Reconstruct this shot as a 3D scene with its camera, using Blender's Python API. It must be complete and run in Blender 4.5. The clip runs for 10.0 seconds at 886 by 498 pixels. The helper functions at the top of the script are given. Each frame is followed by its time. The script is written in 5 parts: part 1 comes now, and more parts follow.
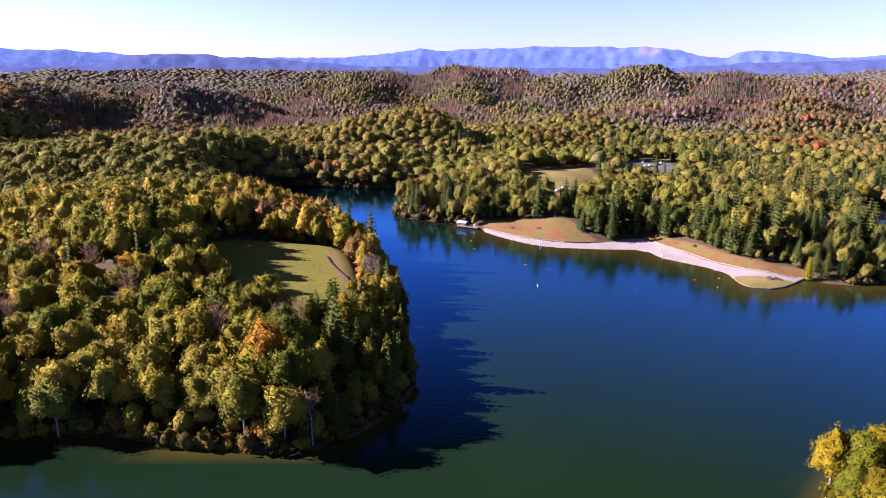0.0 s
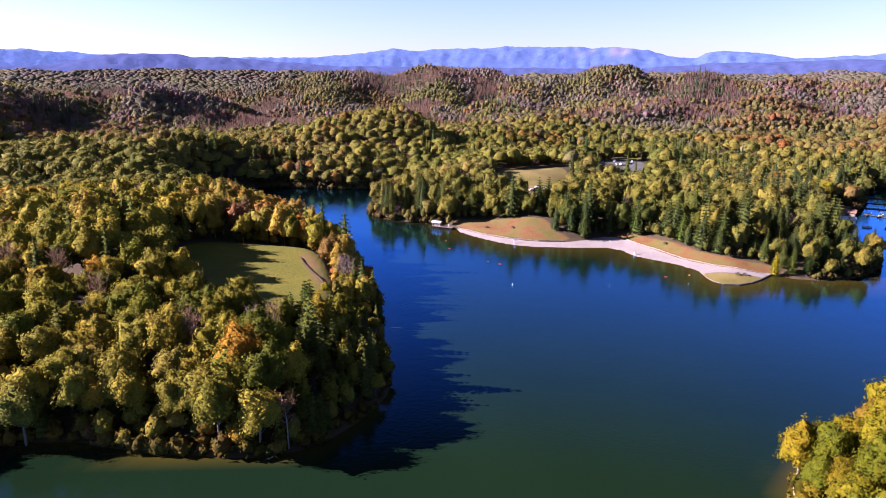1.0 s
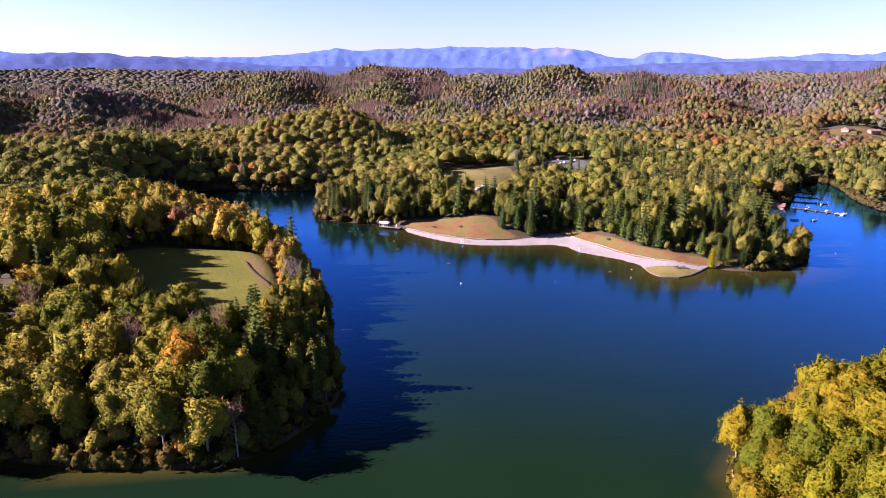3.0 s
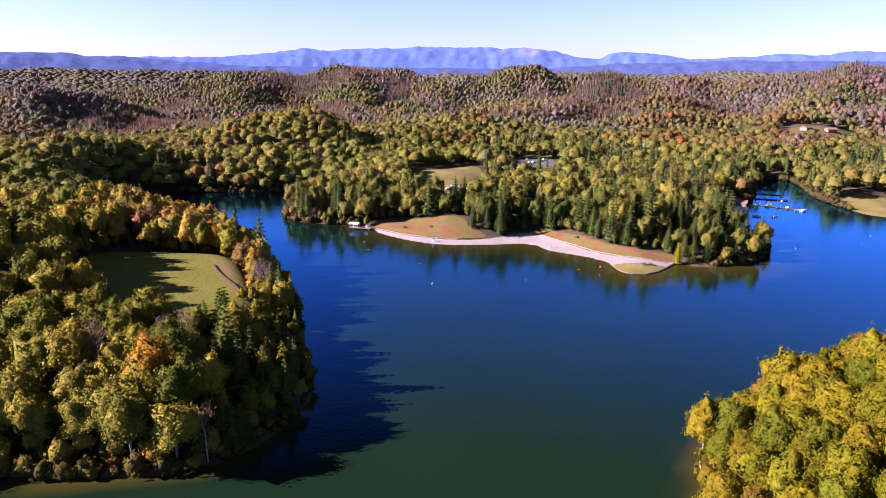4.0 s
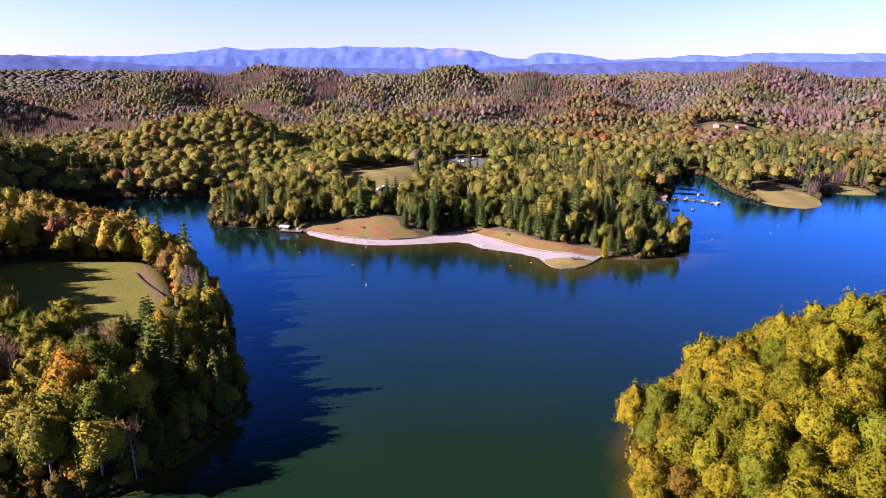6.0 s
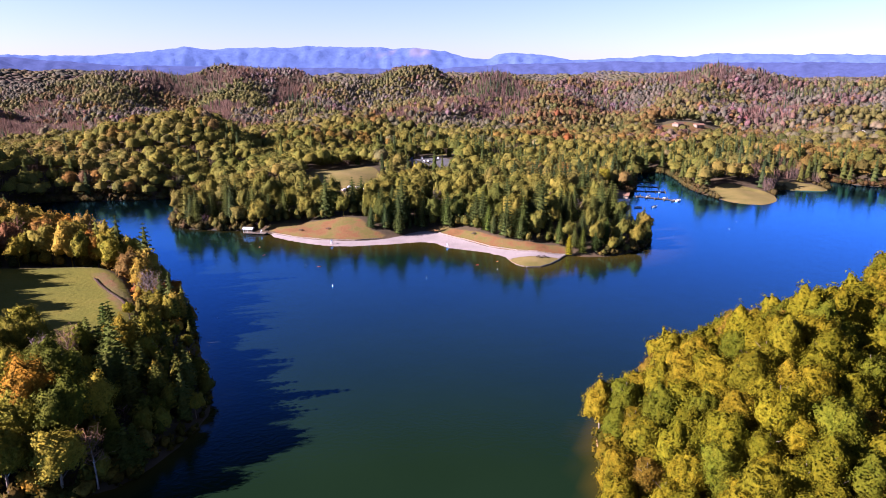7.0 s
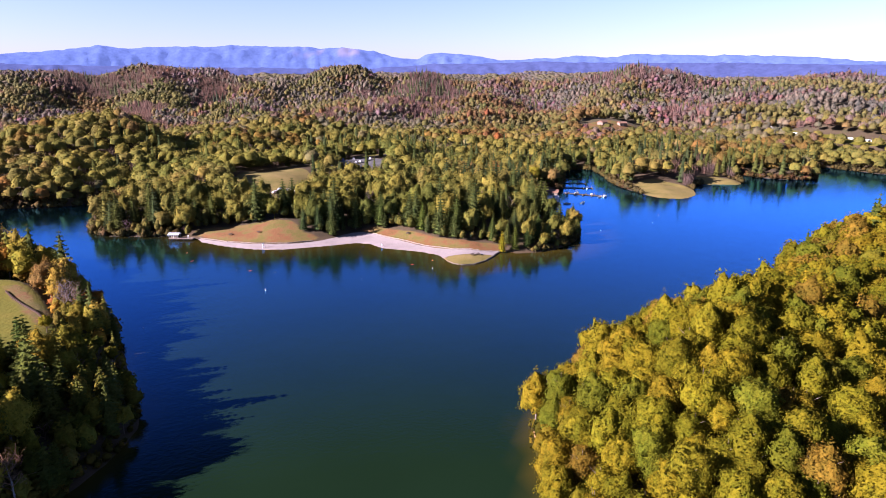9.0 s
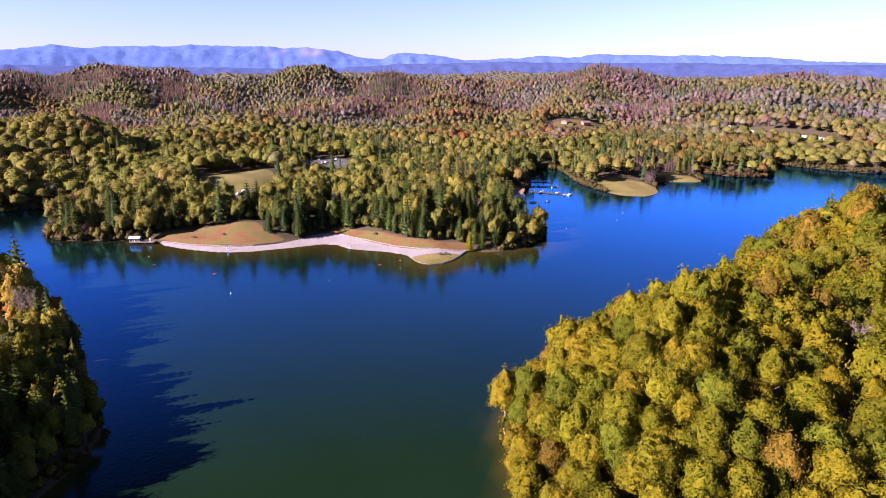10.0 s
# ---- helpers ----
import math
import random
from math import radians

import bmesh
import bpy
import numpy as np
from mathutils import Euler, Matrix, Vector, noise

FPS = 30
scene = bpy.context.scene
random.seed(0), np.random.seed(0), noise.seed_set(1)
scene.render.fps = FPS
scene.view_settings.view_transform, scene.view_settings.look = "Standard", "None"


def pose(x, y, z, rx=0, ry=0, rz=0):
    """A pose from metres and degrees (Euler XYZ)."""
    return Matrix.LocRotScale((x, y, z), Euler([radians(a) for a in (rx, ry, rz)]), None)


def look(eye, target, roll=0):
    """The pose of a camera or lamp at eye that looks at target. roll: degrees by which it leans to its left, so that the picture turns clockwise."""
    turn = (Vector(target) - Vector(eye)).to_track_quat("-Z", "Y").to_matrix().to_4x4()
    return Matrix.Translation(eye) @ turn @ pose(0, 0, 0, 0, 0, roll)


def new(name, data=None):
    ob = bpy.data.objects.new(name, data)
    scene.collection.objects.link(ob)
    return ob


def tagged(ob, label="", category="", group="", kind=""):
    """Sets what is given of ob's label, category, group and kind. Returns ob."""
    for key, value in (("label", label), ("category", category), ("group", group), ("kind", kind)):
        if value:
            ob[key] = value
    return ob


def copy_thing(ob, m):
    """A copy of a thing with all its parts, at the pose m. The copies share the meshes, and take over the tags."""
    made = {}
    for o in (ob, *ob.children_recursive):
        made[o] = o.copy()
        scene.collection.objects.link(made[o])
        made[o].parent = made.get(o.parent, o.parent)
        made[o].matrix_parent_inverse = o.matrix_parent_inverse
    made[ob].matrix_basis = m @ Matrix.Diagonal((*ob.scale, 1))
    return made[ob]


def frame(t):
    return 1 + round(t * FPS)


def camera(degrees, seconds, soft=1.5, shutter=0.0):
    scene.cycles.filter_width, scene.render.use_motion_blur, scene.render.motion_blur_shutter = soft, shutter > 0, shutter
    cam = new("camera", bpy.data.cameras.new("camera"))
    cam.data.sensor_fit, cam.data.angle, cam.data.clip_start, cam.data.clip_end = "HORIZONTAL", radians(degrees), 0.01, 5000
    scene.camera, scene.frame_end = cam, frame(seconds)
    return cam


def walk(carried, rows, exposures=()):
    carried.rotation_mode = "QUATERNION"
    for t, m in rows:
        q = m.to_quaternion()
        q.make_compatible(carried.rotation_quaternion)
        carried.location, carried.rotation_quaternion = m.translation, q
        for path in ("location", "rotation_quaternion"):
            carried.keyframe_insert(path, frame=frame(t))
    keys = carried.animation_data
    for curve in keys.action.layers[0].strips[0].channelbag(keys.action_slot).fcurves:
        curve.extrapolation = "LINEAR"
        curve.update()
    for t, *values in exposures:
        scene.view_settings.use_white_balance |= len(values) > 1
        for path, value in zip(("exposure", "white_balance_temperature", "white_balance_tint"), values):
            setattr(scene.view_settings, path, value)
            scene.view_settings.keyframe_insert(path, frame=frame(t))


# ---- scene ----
EXPO = 3.02
# The camera hovers 80 m over a lake and turns to the right.
cam = camera(70.1, 10.0, soft=0.9)
PATH = [
    (0.0, 0.00, 0.00, 80.00, 74.53, 0.0, -0.00),
    (0.5, 0.03, -0.12, 80.04, 74.53, 0.0, -1.17),
    (1.0, 0.06, -0.24, 80.08, 74.53, 0.0, -2.35),
    (1.5, 0.07, -0.35, 80.12, 74.53, 0.0, -3.46),
    (2.0, 0.09, -0.47, 80.15, 74.53, 0.0, -4.66),
    (2.5, 0.09, -0.59, 80.18, 74.53, 0.0, -5.93),
    (4.0, 0.07, -0.96, 80.24, 74.53, 0.0, -9.96),
    (4.5, 0.05, -1.08, 80.26, 74.53, 0.0, -11.52),
    (5.0, 0.02, -1.20, 80.27, 74.53, 0.0, -13.08),
    (5.5, -0.01, -1.33, 80.27, 74.53, 0.0, -14.66),
    (7.0, -0.15, -1.70, 80.26, 74.53, 0.0, -19.39),
    (7.5, -0.20, -1.83, 80.25, 74.53, 0.0, -20.95),
    (8.0, -0.27, -1.96, 80.24, 74.53, 0.0, -22.49),
    (8.5, -0.34, -2.09, 80.22, 74.53, 0.0, -24.01),
    (9.0, -0.42, -2.21, 80.20, 74.53, 0.0, -25.54),
    (9.5, -0.50, -2.34, 80.17, 74.53, 0.0, -27.08),
    (10.0, -0.59, -2.47, 80.15, 74.53, 0.0, -28.60),
]
walk(cam, [(t, pose(*r)) for t, *r in PATH], exposures=((0.0, EXPO + 0.04, 5800, 40), (10.0, EXPO - 0.08, 5800, 40)))

# ---- world and sun ----
SUN_AZ, SUN_EL = 276.0, 25.0
world = bpy.data.worlds.new("sky")
scene.world = world
world.use_nodes = True
wn, wl = world.node_tree.nodes, world.node_tree.links
sky = wn.new("ShaderNodeTexSky")
sky.sky_type, sky.sun_disc = "NISHITA", False
sky.sun_elevation, sky.sun_rotation = radians(SUN_EL), radians(SUN_AZ)
sky.altitude, sky.air_density, sky.dust_density, sky.ozone_density = 400, 1.0, 0.55, 2.4
haze = wn.new("ShaderNodeMix")
haze.data_type, haze.blend_type = "RGBA", "MULTIPLY"
haze.inputs[0].default_value, haze.inputs[7].default_value = 1.0, (0.965, 0.98, 1.06, 1)
wl.new(sky.outputs[0], haze.inputs[6])
wl.new(haze.outputs[2], wn["Background"].inputs[0])
wn["Background"].inputs[1].default_value = 0.0226

sun_data = bpy.data.lights.new("sun", "SUN")
sun_data.energy, sun_data.angle, sun_data.color = 5.0, radians(0.5), (1.0, 0.93, 0.80)
sun = new("sun", sun_data)
toward = Vector((math.sin(radians(SUN_AZ)) * math.cos(radians(SUN_EL)),
                 math.cos(radians(SUN_AZ)) * math.cos(radians(SUN_EL)), math.sin(radians(SUN_EL))))
sun.matrix_world = look(toward * 300, (0, 0, 0))


# ---- materials ----
def material(name, rough=0.8, spec=0.3):
    m = bpy.data.materials.new(name)
    m.use_nodes = True
    b = m.node_tree.nodes["Principled BSDF"]
    b.inputs["Roughness"].default_value = rough
    b.inputs["Specular IOR Level"].default_value = spec
    return m, m.node_tree.nodes, m.node_tree.links, b


def noise_node(n, l, scale, detail=4.0, rough=0.55, source="Object"):
    co = n.new("ShaderNodeTexCoord")
    t = n.new("ShaderNodeTexNoise")
    t.inputs["Scale"].default_value, t.inputs["Detail"].default_value = scale, detail
    t.inputs["Roughness"].default_value = rough
    l.new(co.outputs[source], t.inputs["Vector"])
    return t.outputs["Fac"]


def ramp_node(n, l, fac, stops):
    r = n.new("ShaderNodeValToRGB")
    while len(r.color_ramp.elements) < len(stops):
        r.color_ramp.elements.new(0.5)
    for e, (p, c) in zip(r.color_ramp.elements, stops):
        e.position, e.color = p, (*c, 1)
    l.new(fac, r.inputs[0])
    return r.outputs[0]


def mix_node(n, l, fac, a, b, blend="MIX"):
    m = n.new("ShaderNodeMix")
    m.data_type, m.blend_type = "RGBA", blend
    for k, v in ((0, fac), (6, a), (7, b)):
        if isinstance(v, (int, float)):
            m.inputs[k].default_value = v
        elif isinstance(v, tuple):
            m.inputs[k].default_value = (*v, 1)
        else:
            l.new(v, m.inputs[k])
    return m.outputs[2]


def bump_node(n, l, height, bsdf, strength, distance):
    b = n.new("ShaderNodeBump")
    b.inputs["Strength"].default_value, b.inputs["Distance"].default_value = strength, distance
    l.new(height, b.inputs["Height"])
    l.new(b.outputs[0], bsdf.inputs["Normal"])


def plain(name, colour, rough=0.7, spec=0.3, scale=3.0, vary=0.25, metal=0.0, bump=0.0):
    """A painted or raw surface with two scales of mottling."""
    m, n, l, b = material(name, rough, spec)
    b.inputs["Metallic"].default_value = metal
    colour = tuple(c * 0.62 for c in colour)
    lo, hi = tuple(c * (1 - vary) for c in colour), tuple(min(1, c * (1 + vary)) for c in colour)
    big = ramp_node(n, l, noise_node(n, l, scale), [(0.3, lo), (0.7, hi)])
    fine = ramp_node(n, l, noise_node(n, l, scale * 9), [(0.35, (0.8, 0.8, 0.8)), (0.65, (1.0, 1.0, 1.0))])
    l.new(mix_node(n, l, 1.0, big, fine, "MULTIPLY"), b.inputs["Base Color"])
    if bump:
        bump_node(n, l, noise_node(n, l, scale * 9), b, 0.5, bump)
    return m


def leaf_material(name, single):
    """Foliage: one tint for each tree, small changes from spray to spray."""
    m, n, l, b = material(name, 0.8, 0.02)
    if single:
        tint = n.new("ShaderNodeObjectInfo").outputs["Color"]
    else:
        at = n.new("ShaderNodeAttribute")
        at.attribute_name = "tint"
        tint = at.outputs["Color"]
    isl = n.new("ShaderNodeNewGeometry").outputs["Random Per Island"]
    var = ramp_node(n, l, isl, [(0.0, (0.8, 0.84, 0.78)), (0.5, (1.0, 1.0, 1.0)), (1.0, (1.18, 1.14, 1.05))] if single else [(0.0, (0.84, 0.86, 0.84)), (1.0, (1.14, 1.1, 1.05))])
    patch = ramp_node(n, l, noise_node(n, l, 0.5 if single else 0.35, 3.0), [(0.3, (0.72, 0.82, 0.8)), (0.7, (1.22, 1.1, 1.0))])
    col = mix_node(n, l, 1.0, mix_node(n, l, 1.0, tint, var, "MULTIPLY"), patch, "MULTIPLY")
    # Leaf mottling; its dark flecks also imitate shadow between leaf clumps.
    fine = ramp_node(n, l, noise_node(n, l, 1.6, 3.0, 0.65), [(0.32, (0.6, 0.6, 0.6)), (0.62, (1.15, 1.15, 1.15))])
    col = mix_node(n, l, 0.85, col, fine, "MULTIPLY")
    l.new(col, b.inputs["Base Color"])
    bump_node(n, l, noise_node(n, l, 1.1, 4.0, 0.6), b, 0.6, 1.0)
    tr = n.new("ShaderNodeBsdfTranslucent")
    l.new(col, tr.inputs["Color"])
    add = n.new("ShaderNodeMixShader")
    add.inputs[0].default_value = 0.3 if single else 0.32
    l.new(b.outputs[0], add.inputs[1])
    l.new(tr.outputs[0], add.inputs[2])
    l.new(add.outputs[0], n["Material Output"].inputs["Surface"])
    return m


LEAF = leaf_material("leaves", True)
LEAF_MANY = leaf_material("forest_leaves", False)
BARK = plain("bark", (0.16, 0.12, 0.09), 0.9, 0.1, 2.0, 0.35)
BARK_PALE = plain("pale_bark", (0.30, 0.24, 0.22), 0.9, 0.1, 2.0, 0.3)


def ground_material():
    m, n, l, b = material("ground", 0.95, 0.1)

    def mask(name, soft, wobble, scale):
        at = n.new("ShaderNodeAttribute")
        at.attribute_name = name
        j = n.new("ShaderNodeMath")
        j.operation = "MULTIPLY_ADD"
        l.new(noise_node(n, l, scale, 5.0), j.inputs[0])
        j.inputs[1].default_value, j.inputs[2].default_value = wobble, -wobble / 2
        s = n.new("ShaderNodeMath")
        s.operation = "ADD"
        l.new(at.outputs["Fac"], s.inputs[0])
        l.new(j.outputs[0], s.inputs[1])
        r = n.new("ShaderNodeMapRange")
        r.inputs["From Min"].default_value, r.inputs["From Max"].default_value = -soft, soft
        l.new(s.outputs[0], r.inputs["Value"])
        return r.outputs[0]

    litter = ramp_node(n, l, noise_node(n, l, 0.05, 8.0, 0.7), [(0.3, (0.035, 0.03, 0.015)), (0.55, (0.075, 0.05, 0.028)), (0.75, (0.05, 0.055, 0.018))])
    grass = ramp_node(n, l, noise_node(n, l, 0.06, 8.0, 0.65), [(0.3, (0.078, 0.080, 0.003)), (0.5, (0.105, 0.095, 0.005)), (0.72, (0.14, 0.110, 0.010))])
    clay = ramp_node(n, l, noise_node(n, l, 0.09, 8.0, 0.7), [(0.3, (0.075, 0.062, 0.014)), (0.43, (0.155, 0.066, 0.026)), (0.52, (0.135, 0.09, 0.028)), (0.6, (0.10, 0.088, 0.018)), (0.72, (0.15, 0.075, 0.03))])
    sand = ramp_node(n, l, noise_node(n, l, 0.12, 9.0, 0.7), [(0.3, (0.21, 0.175, 0.165)), (0.7, (0.29, 0.245, 0.235))])
    road = ramp_node(n, l, noise_node(n, l, 0.3, 6.0), [(0.3, (0.07, 0.07, 0.072)), (0.7, (0.12, 0.115, 0.115))])
    mud = ramp_node(n, l, noise_node(n, l, 0.3, 6.0), [(0.3, (0.24, 0.13, 0.05)), (0.7, (0.34, 0.2, 0.09))])
    brush = ramp_node(n, l, noise_node(n, l, 0.03, 8.0, 0.7), [(0.35, (0.085, 0.082, 0.03)), (0.5, (0.105, 0.08, 0.05)), (0.65, (0.075, 0.08, 0.03))])
    litter = mix_node(n, l, mask("brush_d", 150.0, 120.0, 0.01), litter, brush)
    col = mix_node(n, l, mask("bank_d", 0.6, 2.5, 0.25), litter, mud)
    col = mix_node(n, l, mask("grass_d", 0.8, 3.0, 0.15), col, grass)
    dry = ramp_node(n, l, noise_node(n, l, 0.08, 8.0, 0.65), [(0.3, (0.10, 0.092, 0.02)), (0.5, (0.16, 0.122, 0.034)), (0.72, (0.20, 0.145, 0.05))])
    col = mix_node(n, l, mask("lawn_d", 0.8, 3.0, 0.15), col, dry)
    col = mix_node(n, l, mask("clay_d", 0.8, 4.0, 0.15), col, clay)
    col = mix_node(n, l, mask("road_d", 0.3, 0.8, 0.3), col, road)
    col = mix_node(n, l, mask("sand_d", 0.3, 1.2, 0.2), col, sand)
    l.new(mix_node(n, l, 1.0, col, (0.54, 0.54, 0.54), "MULTIPLY"), b.inputs["Base Color"])
    bump_node(n, l, noise_node(n, l, 0.8, 6.0), b, 0.6, 0.4)
    return m


GROUND = ground_material()


def water_material():
    """A tinted mirror over a dark green body, by the angle of view."""
    m, n, l, b = material("water", 0.9, 0.0)
    at = n.new("ShaderNodeAttribute")
    at.attribute_name = "depth"
    deep = ramp_node(n, l, noise_node(n, l, 0.012, 3.0), [(0.35, (0.0025, 0.0070, 0.0031)), (0.65, (0.0032, 0.0086, 0.0039))])
    # Olive shallows, with the trees' reflection near the shore painted into that tone.
    shoal_mirror = ramp_node(n, l, at.outputs["Fac"], [(0.0, (1, 1, 1)), (0.3, (0.5, 0.5, 0.5)), (1.0, (0, 0, 0))])
    l.new(mix_node(n, l, shoal_mirror, deep, (0.035, 0.025, 0.0033)), b.inputs["Base Color"])
    wave = n.new("ShaderNodeMath")
    wave.operation = "ADD"
    l.new(noise_node(n, l, 0.9, 3.0), wave.inputs[0])
    l.new(noise_node(n, l, 0.15, 2.0), wave.inputs[1])
    ripple = n.new("ShaderNodeBump")
    ripple.inputs["Strength"].default_value, ripple.inputs["Distance"].default_value = 0.08, 0.5
    l.new(wave.outputs[0], ripple.inputs["Height"])
    gloss = n.new("ShaderNodeBsdfGlossy")
    gloss.inputs["Color"].default_value = (0.11, 0.40, 0.94, 1)
    gloss.inputs["Roughness"].default_value = 0.09
    rim = n.new("ShaderNodeFresnel")
    rim.inputs["IOR"].default_value = 1.33
    more = n.new("ShaderNodeMath")
    more.operation, more.use_clamp = "MULTIPLY_ADD", True
    more.inputs[1].default_value, more.inputs[2].default_value = 3.3, -0.15
    l.new(rim.outputs[0], more.inputs[0])
    l.new(ripple.outputs[0], gloss.inputs["Normal"])
    l.new(ripple.outputs[0], rim.inputs["Normal"])
    both = n.new("ShaderNodeMixShader")
    l.new(more.outputs[0], both.inputs[0])
    l.new(b.outputs[0], both.inputs[1])
    l.new(gloss.outputs[0], both.inputs[2])
    l.new(both.outputs[0], n["Material Output"].inputs["Surface"])
    return m


WATER = water_material()

# ---- plan: shoreline of the lake, by stretches ----
SHORE_HEADLAND = [(-230, 50), (-215, 90), (-180, 108), (-140, 115), (-116, 118), (-99, 126), (-81, 129), (-62, 124), (-48, 122), (-34, 121),
                  (-24, 124), (-15, 134), (-8, 148), (-8, 164), (-10, 182), (-13, 205), (-18, 235), (-30, 266), (-55, 306), (-84, 346), (-120, 392)]
SHORE_COVE = [(-140, 425), (-142, 448), (-124, 460), (-100, 463), (-68, 456), (-40, 452), (-22, 470), (-5, 468), (-2, 448), (-16, 415), (-27, 392), (-30, 374)]
SHORE_BEACH = [(-23, 358), (-8, 348), (11, 339), (19, 332), (22, 321), (33, 306), (45, 295), (58, 290), (74, 288), (90, 287), (96, 282),
               (98, 273), (104, 267), (113, 258), (118, 249), (116.5, 239), (119, 232), (126, 229.5), (137, 235), (147, 243), (152, 237)]
SHORE_MARINA = [(160, 235), (172, 235), (188, 242), (201, 254), (212, 271), (218, 285), (213, 297), (205, 299), (212, 308), (236, 319),
                (243, 331), (258, 354), (280, 379), (310, 418), (330, 442), (350, 436)]
SHORE_POINT = [(338, 405), (318, 365), (312, 336), (310, 315), (322, 303), (342, 309), (354, 322), (371, 340), (388, 335), (405, 326), (412, 331),
               (440, 362), (450, 335), (478, 318), (512, 344), (544, 362), (550, 338), (556, 312), (580, 280), (650, 235), (820, 130)]
SHORE_HILL = [(815, 90), (560, 165), (400, 176), (330, 180), (268, 171), (220, 153), (188, 137), (160, 131), (130, 130), (105, 122), (84, 114),
              (76, 109), (71, 99), (65, 88), (59, 75), (54, 55), (55, 20), (60, -40), (30, -120), (-60, -160), (-160, -100), (-215, -10)]


def closed(points, step):
    """A smooth closed line through the points, with a point about every step metres."""
    p = np.array(points, float)
    out = []
    for i in range(len(p)):
        a, b, c, d = p[i - 1], p[i], p[(i + 1) % len(p)], p[(i + 2) % len(p)]
        k = max(1, int(np.hypot(*(c - b)) / step))
        for t in np.arange(k)[:, None] / k:
            out.append(0.5 * (2 * b + (c - a) * t + (2 * a - 5 * b + 4 * c - d) * t ** 2 + (3 * b - a - 3 * c + d) * t ** 3))
    return np.concatenate([np.atleast_2d(o) for o in out])


def inside_by(x, y, line):
    """How far each place is inside the closed line, in metres; less than nothing outside."""
    best, odd = np.full(x.shape, 1e9), np.zeros(x.shape, bool)
    for (ax, ay), (bx, by) in zip(line, np.roll(line, -1, 0)):
        dx, dy = bx - ax, by - ay
        t = np.clip(((x - ax) * dx + (y - ay) * dy) / (dx * dx + dy * dy + 1e-9), 0, 1)
        best = np.minimum(best, (x - ax - t * dx) ** 2 + (y - ay - t * dy) ** 2)
        if ay != by:
            odd ^= ((ay > y) != (by > y)) & (x < ax + (y - ay) * dx / dy)
    return np.where(odd, 1, -1) * np.sqrt(best)


def along(x, y, line):
    """The distance to an open line, and how far along it, from 0 to its number of legs."""
    best, at = np.full(x.shape, 1e18), np.zeros(x.shape)
    for i, ((ax, ay), (bx, by)) in enumerate(zip(line[:-1], line[1:])):
        dx, dy = bx - ax, by - ay
        t = np.clip(((x - ax) * dx + (y - ay) * dy) / (dx * dx + dy * dy), 0, 1)
        d = (x - ax - t * dx) ** 2 + (y - ay - t * dy) ** 2
        at = np.where(d < best, i + t, at)
        best = np.minimum(best, d)
    return np.sqrt(best), at


LATTICE = np.random.RandomState(7).rand(256, 256)


def bumps(x, y, size, seed=0):
    """Smooth noise from -1 to 1, with lumps of that size."""
    u, v = x / size + 17.3 * seed, y / size + 5.1 * seed
    i, j = np.floor(u).astype(int), np.floor(v).astype(int)
    a, b = u - i, v - j
    a, b = a * a * (3 - 2 * a), b * b * (3 - 2 * b)
    g = lambda p, q: LATTICE[p % 256, q % 256]
    return 2 * ((g(i, j) * (1 - a) + g(i + 1, j) * a) * (1 - b) + (g(i, j + 1) * (1 - a) + g(i + 1, j + 1) * a) * b) - 1


def smooth(v, lo, hi):
    t = np.clip((v - lo) / (hi - lo), 0, 1)
    return t * t * (3 - 2 * t)


LAKE = closed(SHORE_HEADLAND + SHORE_COVE + SHORE_BEACH + SHORE_MARINA + SHORE_POINT + SHORE_HILL, 6.0)

# Open places in the woods.
FIELD = closed([(-92, 262), (-64, 259), (-46, 255), (-37, 238), (-31, 212), (-29, 192), (-36, 181), (-50, 186), (-68, 198), (-86, 218), (-98, 240)], 6)
FOOTPATH = closed([(-48, 246), (-43, 247), (-36, 226), (-28, 204), (-29, 198), (-33, 203), (-41, 226)], 4)
SAND = closed([(14, 336), (20, 331), (33, 315), (46, 304), (59, 298), (76, 297), (94, 303), (102, 298), (108, 285), (117, 266), (126, 255), (137, 247),
               (150, 243), (142, 234), (128, 228), (116, 232), (112, 248), (106, 257), (94, 270), (84, 280), (60, 284), (34, 298), (16, 318)], 4)
CLAY = closed([(20, 338), (30, 340), (46, 332), (66, 324), (70, 306), (76, 299), (60, 299), (46, 306), (32, 317)], 5)
CLAY_EAST = closed([(97, 306), (106, 303), (118, 284), (126, 268), (138, 256), (150, 250), (148, 243), (136, 247), (124, 256), (112, 276), (103, 296)], 5)
SPIT = closed([(118.5, 246.5), (130, 243.5), (140, 240), (140, 236.5), (128, 231), (119.5, 234)], 4)
MOUND = closed([(50, 360), (54, 430), (78, 456), (104, 450), (98, 400), (76, 354)], 6)
LOT = closed([(124, 446), (132, 480), (160, 494), (176, 480), (152, 428)], 6)
LAWN = closed([(318, 330), (316, 312), (326, 308), (344, 314), (350, 326), (348, 350), (330, 352)], 5)
LAWN_EAST = closed([(385, 342), (398, 330), (408, 329), (402, 344), (392, 352)], 5)
YARD = closed([(209, 291), (220, 287), (240, 318), (252, 340), (262, 358), (252, 366), (236, 344), (222, 318)], 5)
CUT = closed([(486, 618), (505, 642), (540, 650), (574, 634), (562, 610), (520, 600)], 10)
PARK = closed([(648, 514), (672, 512), (652, 462), (634, 428), (650, 415), (636, 352), (606, 352), (618, 405), (606, 432), (626, 470)], 8)
MEADOW = closed([(160, 520), (176, 540), (196, 536), (190, 512)], 6)

